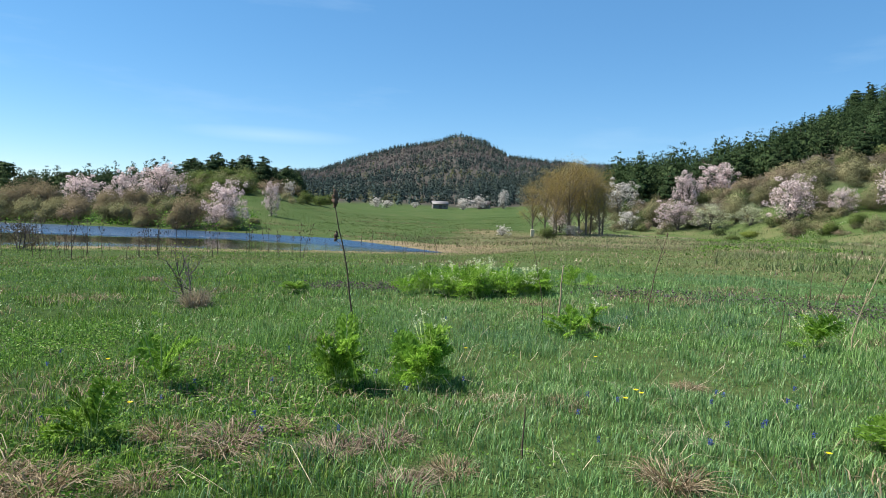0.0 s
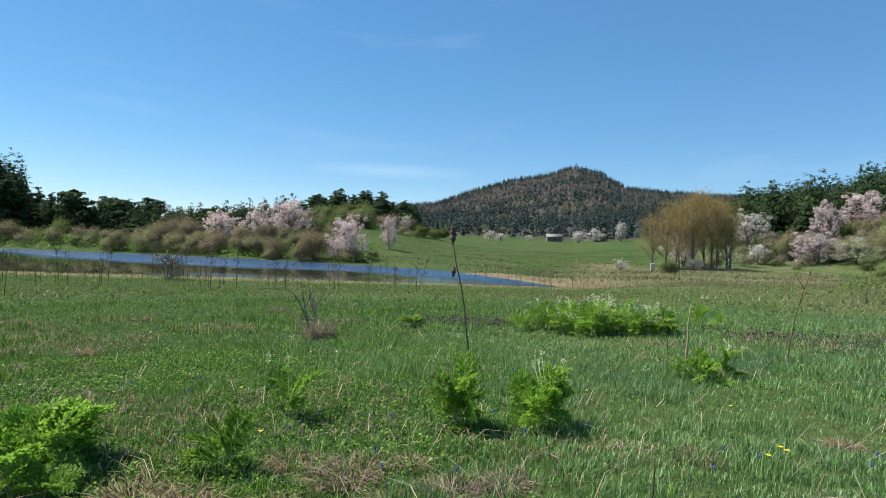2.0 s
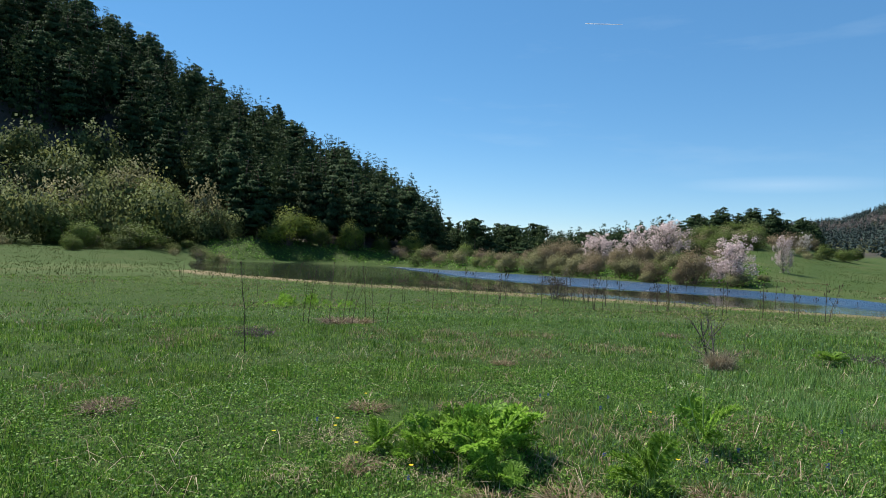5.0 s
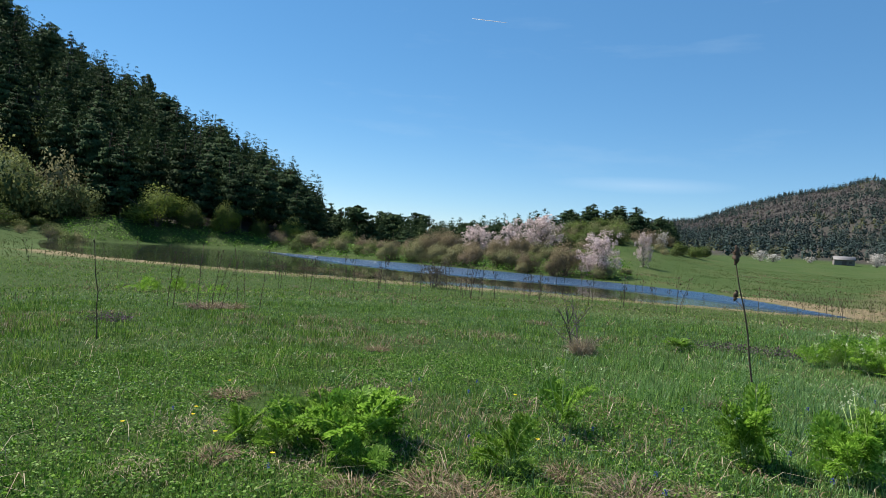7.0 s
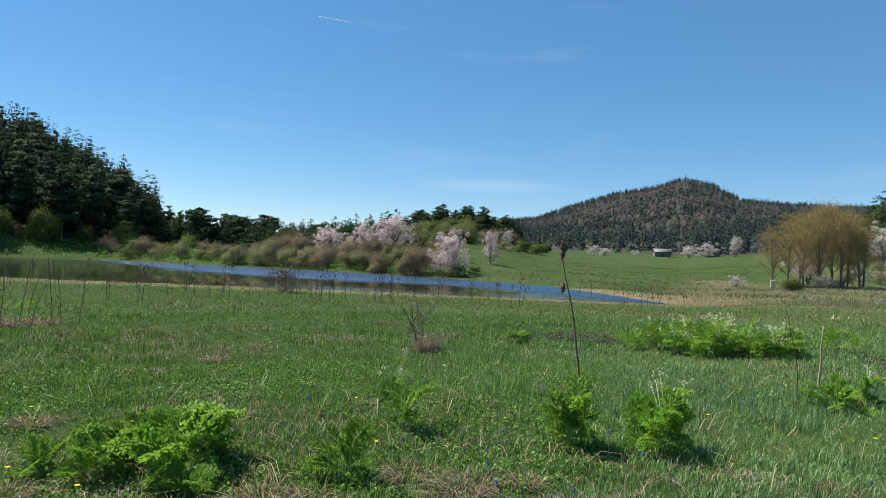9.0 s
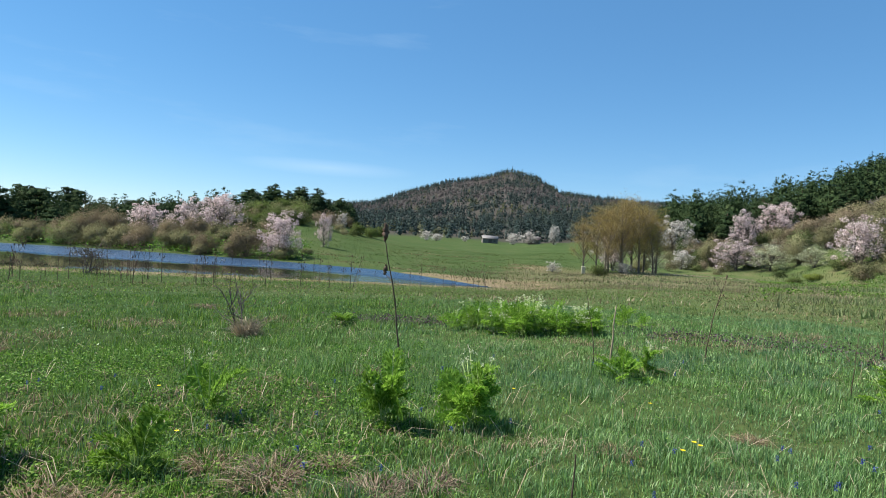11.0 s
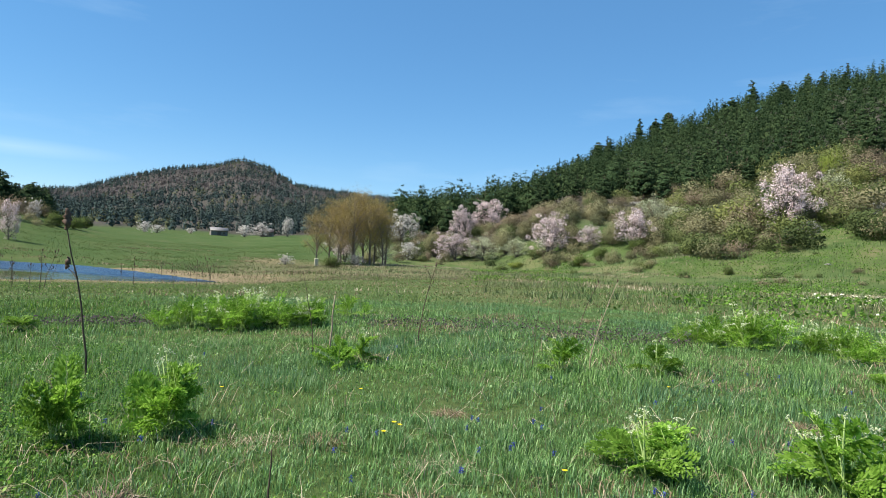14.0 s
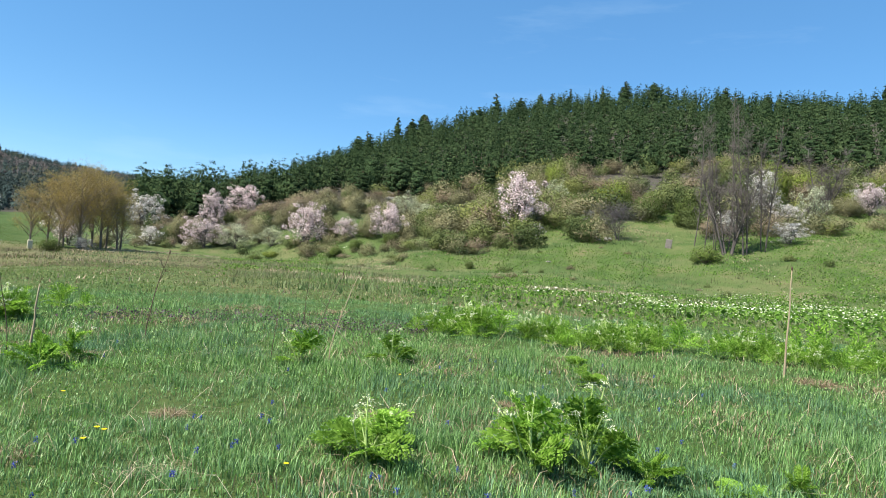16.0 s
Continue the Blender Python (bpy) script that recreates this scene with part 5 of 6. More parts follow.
# ---- plants at hand ----
def frond(r, L, droop=0.5, n=14, cut=7):
    """A finely cut leaf along +x: stalk, side leaflets and their lobes."""
    spine = lambda t: np.array([L * t, 0, L * (0.55 * t - droop * t * t)])
    P, A, S = [], [], []
    for t in np.linspace(0.22, 1, n):
        p = spine(t)
        side = L * 0.34 * math.sin(math.pi * (0.14 + 0.86 * (1 - t)) ** 0.85) + 0.008
        sag = 0.12 + r.normal() * 0.15
        for sg in (-1, 1):
            d = np.array([0.6 + r.normal() * 0.08, sg, sag])
            d /= np.linalg.norm(d)
            m = max(2, int(cut * side / (L * 0.36)))
            for j in range(m):
                f = (j + 0.5) / m
                for s2 in (-1, 1):
                    P.append(p + d * side * f - [0, 0, side * 0.3 * f * f])
                    A.append(d * 0.55 + np.array([0.5, -0.75 * s2 * sg * d[0], 0.0]) * s2 + d * 0.5 + r.normal(size=3) * 0.2)
                    S.append(L * 0.105 * (1 - 0.5 * f) * (0.55 + 0.9 * side / (0.34 * L)))
    P, A, S = np.array(P), np.array(A), np.array(S)[:, None]
    A /= np.linalg.norm(A, axis=1)[:, None]
    B = np.cross(A, np.array([0, 0, 1.0]) + r.normal(size=A.shape) * 0.35)
    B /= np.linalg.norm(B, axis=1)[:, None]
    V = np.stack([P, P + A * S * 0.55 + B * S * 0.24, P + A * S, P + A * S * 0.55 - B * S * 0.24], 1).reshape(-1, 3)
    return V, np.arange(len(V)).reshape(-1, 4), [spine(t) for t in (0, 0.3, 0.6, 1.0)]


def turned(V, pitch, yaw):
    cp, sp, cy, sy = math.cos(pitch), math.sin(pitch), math.cos(yaw), math.sin(yaw)
    V = np.asarray(V, float)
    V = np.stack([V[:, 0] * cp - V[:, 2] * sp, V[:, 1], V[:, 0] * sp + V[:, 2] * cp], 1)
    return np.stack([V[:, 0] * cy - V[:, 1] * sy, V[:, 0] * sy + V[:, 1] * cy, V[:, 2]], 1)


def umbel(r, R):
    """A loose cluster of small flower heads."""
    c = r.normal(size=(7, 3)) * [R * 0.55, R * 0.55, R * 0.3]
    P = (c[:, None] + r.normal(size=(7, 9, 3)) * R * 0.16).reshape(-1, 3)
    return leaves(r, P, R * 0.26, flat=0.4, slim=1.5)


def parsley_meshes(r, h, w, fronds=16, heads=0, fine=14, cut=7):
    """Cut leaves in a loose dome h high and w wide; flowering ones carry umbels on forked stems with small leaves."""
    leaf_, stem_, tops = [], [], []
    for i in range(fronds):
        u = i / fronds
        pitch = math.radians(24 + 54 * u + r.normal() * 14)
        L = (w * 0.62 * (1 - u) + h * 0.8 * u) * r.uniform(0.7, 1.2)
        base = np.array([r.normal() * 0.04, r.normal() * 0.04, h * 0.10 * r.uniform(0, 1) + h * 0.24 * u])
        V, F, sp = frond(r, L, r.uniform(0.35, 0.75), fine, cut)
        roll = r.normal() * 0.6
        V = np.stack([V[:, 0], V[:, 1] * math.cos(roll), V[:, 2] + V[:, 1] * math.sin(roll)], 1)
        yaw = i * 2.4 + r.uniform(-0.5, 0.5)
        leaf_.append((turned(V, pitch - 0.2, yaw) + base, F))
        stem_.append(tube(turned(sp, pitch - 0.2, yaw) + base, [0.005, 0.004, 0.003, 0.0015], 3))
    for k in range(heads):
        a = r.uniform(0, 6.28)
        q = w * r.uniform(0.1, 0.5)
        top = np.array([math.cos(a) * q, math.sin(a) * q, h * r.uniform(0.7, 1.28) * (1 - 0.25 * q / w)])
        mid = top * np.array([0.45, 0.45, 0.55]) + r.normal(size=3) * 0.02
        stem_.append(tube([(0, 0, 0), mid, top], [0.008, 0.006, 0.004], 5))
        tops.append(top)
        for g in range(2):
            V, F, sp = frond(r, h * 0.26, 0.6, 6, 4)
            leaf_.append((turned(V, 0.5, a + g * 2.6 + r.normal() * 0.4) + mid * (1 + 0.3 * g), F))
    mL = np_mesh("parsley_leaves", *joined(leaf_), M_FERNY)
    mS = np_mesh("parsley_stems", *joined(stem_), M_STEM, smooth=True)
    return mL, mS, [(np_mesh("umbel", *umbel(r, r.uniform(0.028, 0.05)), M_UMBEL), t) for t in tops]


def parsley(meshes, x, y, scale, turn, label, group="", wide=1.0):
    t = thing("cow_parsley", label, "plant", pose(x, y, gz(x, y) - 0.01, 0, 0, turn) @ Matrix.Diagonal((scale * wide, scale * wide, scale, 1)), group)
    part("leaves", meshes[0], t)
    stem = part("stem", meshes[1], t)
    for me, p in meshes[2]:
        part("flower_head", me, stem, "small white flower umbel", Matrix.Translation(p))
    return t


PL = "leafy bright green cow parsley growing in the meadow grass"
PF = "cow parsley with white flower heads in the meadow"
LEAFY = [parsley_meshes(rng, 0.5, 0.6, 11) for _ in range(4)]
FLOWER = [parsley_meshes(rng, 0.5, 0.5, 7, hd) for hd in (3, 5, 4, 7)]
LEAFY_MASS = [parsley_meshes(rng, 0.5, 0.6, 9, 0, 8, 5) for _ in range(4)]
FLOWER_MASS = [parsley_meshes(rng, 0.5, 0.5, 6, hd, 8, 5) for hd in (4, 6, 5, 8)]
for i, (x, y, h, w) in enumerate([(-3.62, 3.42, 0.44, 0.72), (-3.30, 3.55, 0.48, 0.66), (-3.12, 3.22, 0.40, 0.62), (-3.75, 3.05, 0.28, 0.5), (-3.45, 3.72, 0.42, 0.6), (-3.9, 3.5, 0.3, 0.5), (-2.14, 3.62, 0.36, 0.46),
                                  (-0.82, 4.86, 0.46, 0.48), (-0.16, 5.0, 0.5, 0.5), (-2.55, 10.7, 0.24, 0.6), (1.4, 7.0, 0.32, 0.62), (4.86, 1.5, 0.16, 0.25), (4.45, 1.66, 0.12, 0.3), (2.9, 3.8, 0.2, 0.3),
                                  (-2.95, 3.0, 0.22, 0.4), (-4.1, 3.0, 0.25, 0.45), (4.15, 2.15, 0.22, 0.35), (7.0, 4.9, 0.2, 0.4), (6.4, 4.3, 0.15, 0.35)]):
    parsley(LEAFY[i % 4], x, y, h / 0.5, 71 * i, PL, "", w / h * 0.70)
for i, (x, y, h, w) in enumerate([(-2.26, 4.85, 0.56, 0.4), (-0.14, 5.02, 0.52, 0.4), (3.96, 6.6, 0.42, 0.45), (5.03, 6.2, 0.36, 0.42), (2.70, 3.30, 0.36, 0.5), (2.9, 3.45, 0.3, 0.5), (3.72, 2.90, 0.46, 0.5), (3.95, 2.5, 0.5, 0.5),
                                  (3.55, 2.65, 0.42, 0.5), (1.75, 7.3, 0.36, 0.4), (-0.84, 4.84, 0.42, 0.4)]):
    parsley(FLOWER[i % 4], x, y, h / 0.5, 83 * i, PF, "", w / h)


def patch(rows, n, group, tall=0.5, flowering=0.4):
    """Plants strewn in ovals (x, y, half-width across, half-depth, turn)."""
    for cx, cy, a, b, turn in rows:
        for i in range(n):
            q, t = math.sqrt(rng.uniform(0, 1)), rng.uniform(0, 6.28)
            u, v = a * q * math.cos(t), b * q * math.sin(t)
            c, s = math.cos(radians(turn)), math.sin(radians(turn))
            x, y = cx + u * c - v * s, cy + u * s + v * c
            h = tall * rng.uniform(0.6, 1.25) * (1 - 0.35 * q * q)
            if rng.random() < flowering:
                parsley(FLOWER_MASS[i % 4], x, y, h / 0.5, rng.uniform(0, 360), PF, group, rng.uniform(0.85, 1.15))
            else:
                parsley(LEAFY_MASS[i % 4], x, y, h / 0.5, rng.uniform(0, 360), PL, group, rng.uniform(0.85, 1.15))


patch([(0.55, 10.9, 1.4, 0.55, 8)], 52, "cow parsley clump in the middle meadow", 0.52, 0.72)
patch([(8.2, 7.7, 1.3, 0.5, -35), (9.3, 6.2, 1.1, 0.7, -40), (10.9, 5.2, 1.3, 0.9, -55), (11.8, 3.6, 1.2, 0.9, -60)], 34, "cow parsley bank in the right meadow", 0.48, 0.5)
patch([(2.3, 12.3, 0.9, 0.5, 0)], 6, "cow parsley in the meadow", 0.45, 0.35)
patch([(-18.6, 12.4, 1.9, 1.1, 30)], 18, "cow parsley in the left meadow", 0.5, 0.3)


# dry stalks
def stalk_mesh(r, h, lean=0.08, width=0.007, twigs=2, kink=0.03):
    pts = [np.array([lean * h * (k / 6) ** 1.6 + r.normal() * kink * h * 0.15, r.normal() * kink * h * 0.15, h * k / 6 - 0.03]) for k in range(7)]
    ps = [tube(pts, np.linspace(width, width * 0.5, 7), 5)]
    tips = [pts[-1]]
    for _ in range(twigs):
        k = r.integers(3, 6)
        a = r.uniform(0, 6.28)
        q = pts[k] + np.array([math.cos(a) * 0.09 * h, math.sin(a) * 0.09 * h, h * r.uniform(0.05, 0.16)])
        ps.append(tube([pts[k], (pts[k] + q) / 2 + [0, 0, 0.01], q], [width * 0.5, width * 0.4, width * 0.3], 4))
        tips.append(q)
    return joined(ps), tips


def seed_mesh(r, s):
    """One bristly head, wound of a single lumpy body."""
    k = 9
    pts = [(r.normal() * 0.05 * s, r.normal() * 0.05 * s, s * (q / k) - 0.1 * s) for q in range(k)]
    rad = [s * (0.05 + 0.13 * math.sin(math.pi * q / (k - 1)) * r.uniform(0.7, 1.3)) for q in range(k)]
    return np_mesh("seed_head", *tube(pts, rad, 6), M_SEED)


def dry_stalk(x, y, h, lean, turn, label, mat=M_DRYSTALK, width=0.007, twigs=2, head=0.05, group=""):
    t = thing("dry_stalk", label, "dead plant", pose(x, y, gz(x, y), 0, 0, turn), group)
    (V, F), tips = stalk_mesh(rng, h, lean, width, twigs)
    stem = part("stem", np_mesh("dry_stem", V, F, mat, smooth=True), t)
    for p in tips if head else ():
        part("seed_head", seed_mesh(rng, head if p is tips[0] else head * 0.6), stem, "", Matrix.Translation(p))
    return t


dry_stalk(-1.06, 7.05, 1.50, -0.165, 0, "tall brown dry stalk with drooping seed heads", width=0.012, twigs=1, head=0.23)
dry_stalk(1.3, 8.2, 1.05, -0.16, 0, "thin reddish dry stalk in the meadow", width=0.006, twigs=1, head=0.03)
dry_stalk(1.53, 8.3, 0.78, 0.04, 0, "pale broken dry stick standing in grass", M_PALESTALK, 0.016, 0, 0)
dry_stalk(2.83, 8.63, 1.15, 0.18, 0, "dry stalk with a dark seed head", width=0.009, twigs=2, head=0.07)
dry_stalk(4.34, 6.56, 1.1, 0.26, -20, "leaning pale dry stalk with seed heads", M_PALESTALK, 0.008, 3, 0.05)
dry_stalk(5.05, 8.1, 1.0, 0.32, -10, "leaning dry stalk with seed heads", width=0.007, twigs=2, head=0.05)
dry_stalk(5.69, 9.7, 0.9, 0.05, 0, "thin dry stalk in the meadow", width=0.006, twigs=1, head=0.03)
dry_stalk(3.72, 6.82, 0.7, 0.1, 30, "thin dry stalk in the meadow", width=0.005, twigs=1, head=0.03)
dry_stalk(4.53, 6.12, 0.55, -0.9, -15, "fallen leaning dry stalk", M_PALESTALK, 0.006, 0, 0)
dry_stalk(9.64, 3.41, 1.5, 0.03, 0, "bleached cane with dark joints standing in grass", M_PALESTALK, 0.017, 0, 0.07)
dry_stalk(-9.4, 4.77, 1.42, -0.16, 0, "tall dry teasel stalk with seed heads", width=0.010, twigs=4, head=0.07)
dry_stalk(0.45, 3.45, 0.34, 0.02, 0, "short broken dry stick", width=0.007, twigs=0, head=0)
for i in range(9):
    dry_stalk(-12.3 + rng.normal() * 0.5, 9.0 + rng.normal() * 0.5, rng.uniform(0.8, 1.5), rng.normal() * 0.25, 40 * i, "dry branched stalk around a straw clump", width=0.009, twigs=4, head=0.06, group="dry stalks at the straw clump")
SHORE = [stalk_mesh(rng, 1.0, rng.normal() * 0.1, 0.011, 3) for _ in range(5)]
SHORE = [(np_mesh("dry_stem", V, F, M_DRYSTALK), [(seed_mesh(rng, 0.09), p) for p in tips]) for (V, F), tips in SHORE]
for i in range(130):
    az = rng.uniform(-2, 68) if i % 3 else rng.normal(33, 8)
    edge = np.interp(az, [-2, 0, 15, 35, 50, 60, 68], [42, 41, 38, 38, 44, 50, 58])
    r = edge - 1.2 - min(1.7, abs(rng.normal())) * (6 if az < 45 else 11)
    x, y = spot(az, r)
    s = rng.uniform(0.7, 1.5)
    t = thing("dry_stalk", "dry brown stalk with seed heads by the pond", "dead plant", pose(x, y, gz(x, y), 0, 0, rng.uniform(0, 360)) @ Matrix.Diagonal((s, s, s, 1)), "dry stalks along the near shore")
    stem = part("stem", SHORE[i % 5][0], t)
    for me, p in SHORE[i % 5][1]:
        part("seed_head", me, stem, "", Matrix.Translation(p))

# saplings and shore shrub
SAP = broadleaf("sapling", rng, 1.25, 1.0, 200, 0.03, M_LIME, M_DARKBARK, 2, 0.2, 0.1, 0.75, 1.3, 4, 7)
plant_tree("sapling", SAP, -3.73, 9.14, 1.0, "small bare thorny sapling with few leaves", "sapling", "", 20, 0.02)
SHRUB = broadleaf("shore_shrub", rng, 2.0, 2.4, 900, 0.07, M_BROWN, M_DARKBARK, 4, 0.1)
plant_tree("bush", SHRUB, -20.4, 30.1, 1.0, "bare brown shrub at the near shore", "bush", "", 0, 0.05)
plant_tree("bush", SHRUB, -88, 41.5, 1.1, "bare brown shrub at the pond's end", "bush", "", 90, 0.05)


# dry clumps: tufts of bent straw
def clump_mesh(r, R, h, n, mat):
    a, q = r.uniform(0, 6.28, n), R * np.sqrt(r.uniform(0, 1, n)) * 0.6
    p = np.stack([q * np.cos(a), q * np.sin(a), np.zeros(n)], 1)
    d = np.stack([np.cos(a), np.sin(a), r.uniform(0.2, 1.6, n)], 1) + r.normal(size=(n, 3)) * 0.45
    d /= np.linalg.norm(d, axis=1)[:, None]
    L = h * r.uniform(0.6, 1.5, n)[:, None]
    mid = p + d * L * 0.6
    tip = mid + (d * [1, 1, -0.2] + r.normal(size=(n, 3)) * 0.3) * L * 0.5
    tip[:, 2] = np.maximum(tip[:, 2], 0.01)
    s = np.cross(d, r.normal(size=(n, 3)))
    s = s / (np.linalg.norm(s, axis=1)[:, None] + 1e-9) * r.uniform(0.0025, 0.005, n)[:, None]
    V = np.stack([p - s, p + s, mid + s * 0.8, mid - s * 0.8, tip - s * 0.2, tip + s * 0.2], 1).reshape(-1, 3)
    k = np.arange(n)[:, None] * 6
    F = np.concatenate([k + [0, 1, 2, 3], k + [3, 2, 5, 4]])
    return np_mesh("clump", V, F, mat)


CL = [clump_mesh(rng, 0.3, 0.26, 420, M_STRAW) for _ in range(3)] + [clump_mesh(rng, 0.3, 0.24, 420, M_RUST) for _ in range(2)] + [clump_mesh(rng, 0.3, 0.28, 420, M_REED)]
for i, (x, y, s, k) in enumerate([(-1.4, 6.83, 0.8, 4), (-1.79, 3.86, 0.8, 0), (-1.32, 3.77, 0.95, 3), (1.87, 7.64, 0.75, 0), (-6.0, 7.04, 0.7, 1), (-1.36, 3.62, 0.8, 1), (-0.66, 3.55, 0.85, 3), (-0.35, 3.7, 0.7, 4),
                                  (1.21, 3.14, 0.8, 0), (-2.11, 3.04, 1.0, 1), (-2.4, 3.1, 0.9, 2), (-3.71, 9.1, 1.2, 5), (-3.62, 9.16, 1.0, 5), (-6.94, 1.9, 1.0, 4), (-7.1, 2.0, 0.8, 3), (-12.25, 8.8, 1.9, 4), (-12.0, 9.1, 1.6, 0), (9.47, 2.95, 0.95, 0), (-5.83, 12.3, 1.0, 4),
                                  (-0.95, 3.3, 0.7, 2), (0.05, 3.25, 0.6, 0), (-2.75, 2.75, 0.8, 2), (-1.6, 3.15, 0.7, 1), (2.0, 5.0, 0.5, 0), (0.9, 4.4, 0.6, 0), (3.4, 4.2, 0.55, 1), (-4.6, 4.4, 0.6, 1), (-2.2, 6.2, 0.5, 2), (-5.2, 3.8, 0.8, 2),
                                  (-0.2, 3.05, 0.7, 3), (4.7, 3.9, 0.5, 0), (-3.9, 2.6, 0.7, 2), (-1.0, 3.95, 0.55, 1)]):
    ob = tagged(new("dry_grass_clump", CL[k]), "clump of bent straw-coloured dead grass" if k not in (3, 4) else "clump of rust-brown dead grass", "dead grass", "dry grass clumps")
    ob.matrix_basis = pose(x, y, gz(x, y), 0, 0, 57 * i) @ Matrix.Diagonal((s * 0.5, s * 0.5, s * 1.15, 1) if k == 5 else (s * 0.85, s * 0.85, s * 0.5, 1))


# flowers
def flower(name, x, y, h, turn, label, blossom, stem):
    t = thing(name, label, "flower", pose(x, y, gz(x, y), 0, 0, turn), name.replace("_", " ") + "s in the grass")
    part("stem", stem, t, "", Matrix.Diagonal((1, 1, h, 1)))
    part("bloom", blossom, t, "", Matrix.Translation((0.02, 0, h)))


M_DARKSTEM = plain("dark_green_stem", (0.05, 0.11, 0.02), (0.11, 0.20, 0.05), 20)
ST = np_mesh("flower_stem", *tube([(0, 0, 0), (0.01, 0.004, 0.5), (0.02, 0, 1)], [0.003, 0.0025, 0.002], 4), M_DARKSTEM)


def petals(r, n, R, mat, cup=0.3):
    ps = []
    for i in range(n):
        a = i * 6.283 / n
        V = np.array([(0, 0, 0), (R * 0.6, -R * 0.4, R * cup * 0.5), (R, 0, R * cup), (R * 0.6, R * 0.4, R * cup * 0.5)])
        ps.append((turned(V, 0, a), np.array([[0, 1, 2, 3]])))
    ps.append(leaves(r, r.normal(size=(10, 3)) * R * 0.15 + [0, 0, R * 0.15], R * 0.35, flat=0.6))
    return np_mesh("petals", *joined(ps), mat)


YB = petals(rng, 9, 0.019, M_YELLOW)
BB = np_mesh("florets", *leaves(rng, rng.normal(size=(30, 3)) * [0.005, 0.005, 0.012] + [0, 0, 0.01], 0.011), M_BLUE)
for i, (x, y, h) in enumerate([(1.27, 4.09, 0.28), (1.33, 4.12, 0.24), (1.22, 4.05, 0.21), (2.15, 3.3, 0.15), (-5.35, 3.9, 0.16), (-4.9, 3.2, 0.1), (-4.75, 3.05, 0.1), (-4.3, 2.9, 0.1), (-2.9, 5.2, 0.18), (-2.2, 4.2, 0.14),
                               (1.4, 5.6, 0.14), (-5.0, 2.6, 0.1), (4.3, 5.1, 0.16), (0.2, 6.0, 0.14), (-3.5, 2.75, 0.12), (5.6, 7.1, 0.2)]):
    flower("yellow_flower", x, y, 0.75 * h, 50 * i, "yellow meadow flower on a short stem", YB, ST)
for i in range(84):
    az, far_off = (rng.uniform(-74, 18), rng.uniform(3.0, 8.5)) if i % 4 else (rng.uniform(18, 70), rng.uniform(3.2, 7))
    if i % 3 == 0:
        az, far_off = rng.choice([-62.0, -58.5, -66.0, -47.0, -30.0, -24.0]) + rng.normal() * 1.6, rng.uniform(3.3, 5.2)
    x, y = spot(az, far_off)
    flower("grape_hyacinth", x, y, rng.uniform(0.07, 0.12), 31 * i, "small blue grape hyacinth in the grass", BB, ST)

# ---- what nobody could count: grass, weeds, reeds ----
def polar(n, az0, az1, r0, r1, tuft=0.0, per=1):
    m = max(1, n // per)
    az = np.radians(rng.uniform(az0, az1, m))
    r = np.sqrt(rng.uniform(r0 * r0, r1 * r1, m))
    p = np.repeat(np.column_stack([-r * np.sin(az), r * np.cos(az)]), per, 0)
    return p + rng.normal(size=p.shape) * tuft


def blades(name, P, h, w, mat, label, bend=0.5, seg=2, category="grass", lean_out=None):
    n = len(P)
    Z = height(P[:, 0], P[:, 1]) - 0.012
    a = rng.uniform(0, 6.283, n) if lean_out is None else lean_out + rng.normal(size=n) * 0.8
    d = np.stack([np.cos(a), np.sin(a)], 1)
    lean = rng.uniform(0.1, 1.0, n) * bend
    H = h * rng.uniform(0.55, 1.35, n)
    s = np.stack([-d[:, 1], d[:, 0], np.zeros(n)], 1) * (w * rng.uniform(0.7, 1.4, n))[:, None] * 0.5
    base = np.column_stack([P, Z])
    mid = base + np.column_stack([d * (lean * H * 0.35)[:, None], H * 0.6])
    tip = base + np.column_stack([d * (lean * H)[:, None], H * (1 - 0.25 * lean)])
    if seg == 2:
        V = np.stack([base - s, base + s, mid + s * 0.8, mid - s * 0.8, tip], 1).reshape(-1, 3)
        k = np.arange(n)[:, None] * 5
        F = np.concatenate([k + [0, 1, 2], k + [0, 2, 3], k + [3, 2, 4]])
    else:
        V = np.stack([base - s, base + s, tip], 1).reshape(-1, 3)
        F = np.arange(3 * n).reshape(-1, 3)
    if isinstance(mat, tuple):
        # the left of the meadow is lusher than the right
        rich = (np.degrees(np.arctan2(-P[:, 0], np.abs(P[:, 1]))) + 14 * waves(P[:, 0], P[:, 1], 0.35, 2) + rng.normal(size=n) * 16 > 16).astype(int)
        # tufts of blue-green grass among it
        if len(mat) > 2:
            rich = np.where((swell(P, 0.75, 5) * 0.6 + swell(P, 2.1, 9) * 0.5 + rng.normal(size=n) * 0.14) * (1 - 0.45 * rich) > 0.76, 2, rich)
        slots = np.concatenate([rich] * 3) if seg == 2 else rich
        return tagged(new(name, np_mesh(name, V, F, list(mat), slots)), label, category, kind="stuff")
    return tagged(new(name, np_mesh(name, V, F, mat)), label, category, kind="stuff")


def swell(P, f, k):
    return 0.5 + 0.5 * waves(P[:, 0], P[:, 1], f, k)


def short(P):
    """The sward is lower to the left of the viewpoint."""
    return 1 - 0.3 * ss(np.degrees(np.arctan2(-P[:, 0], P[:, 1])), 14, 40)


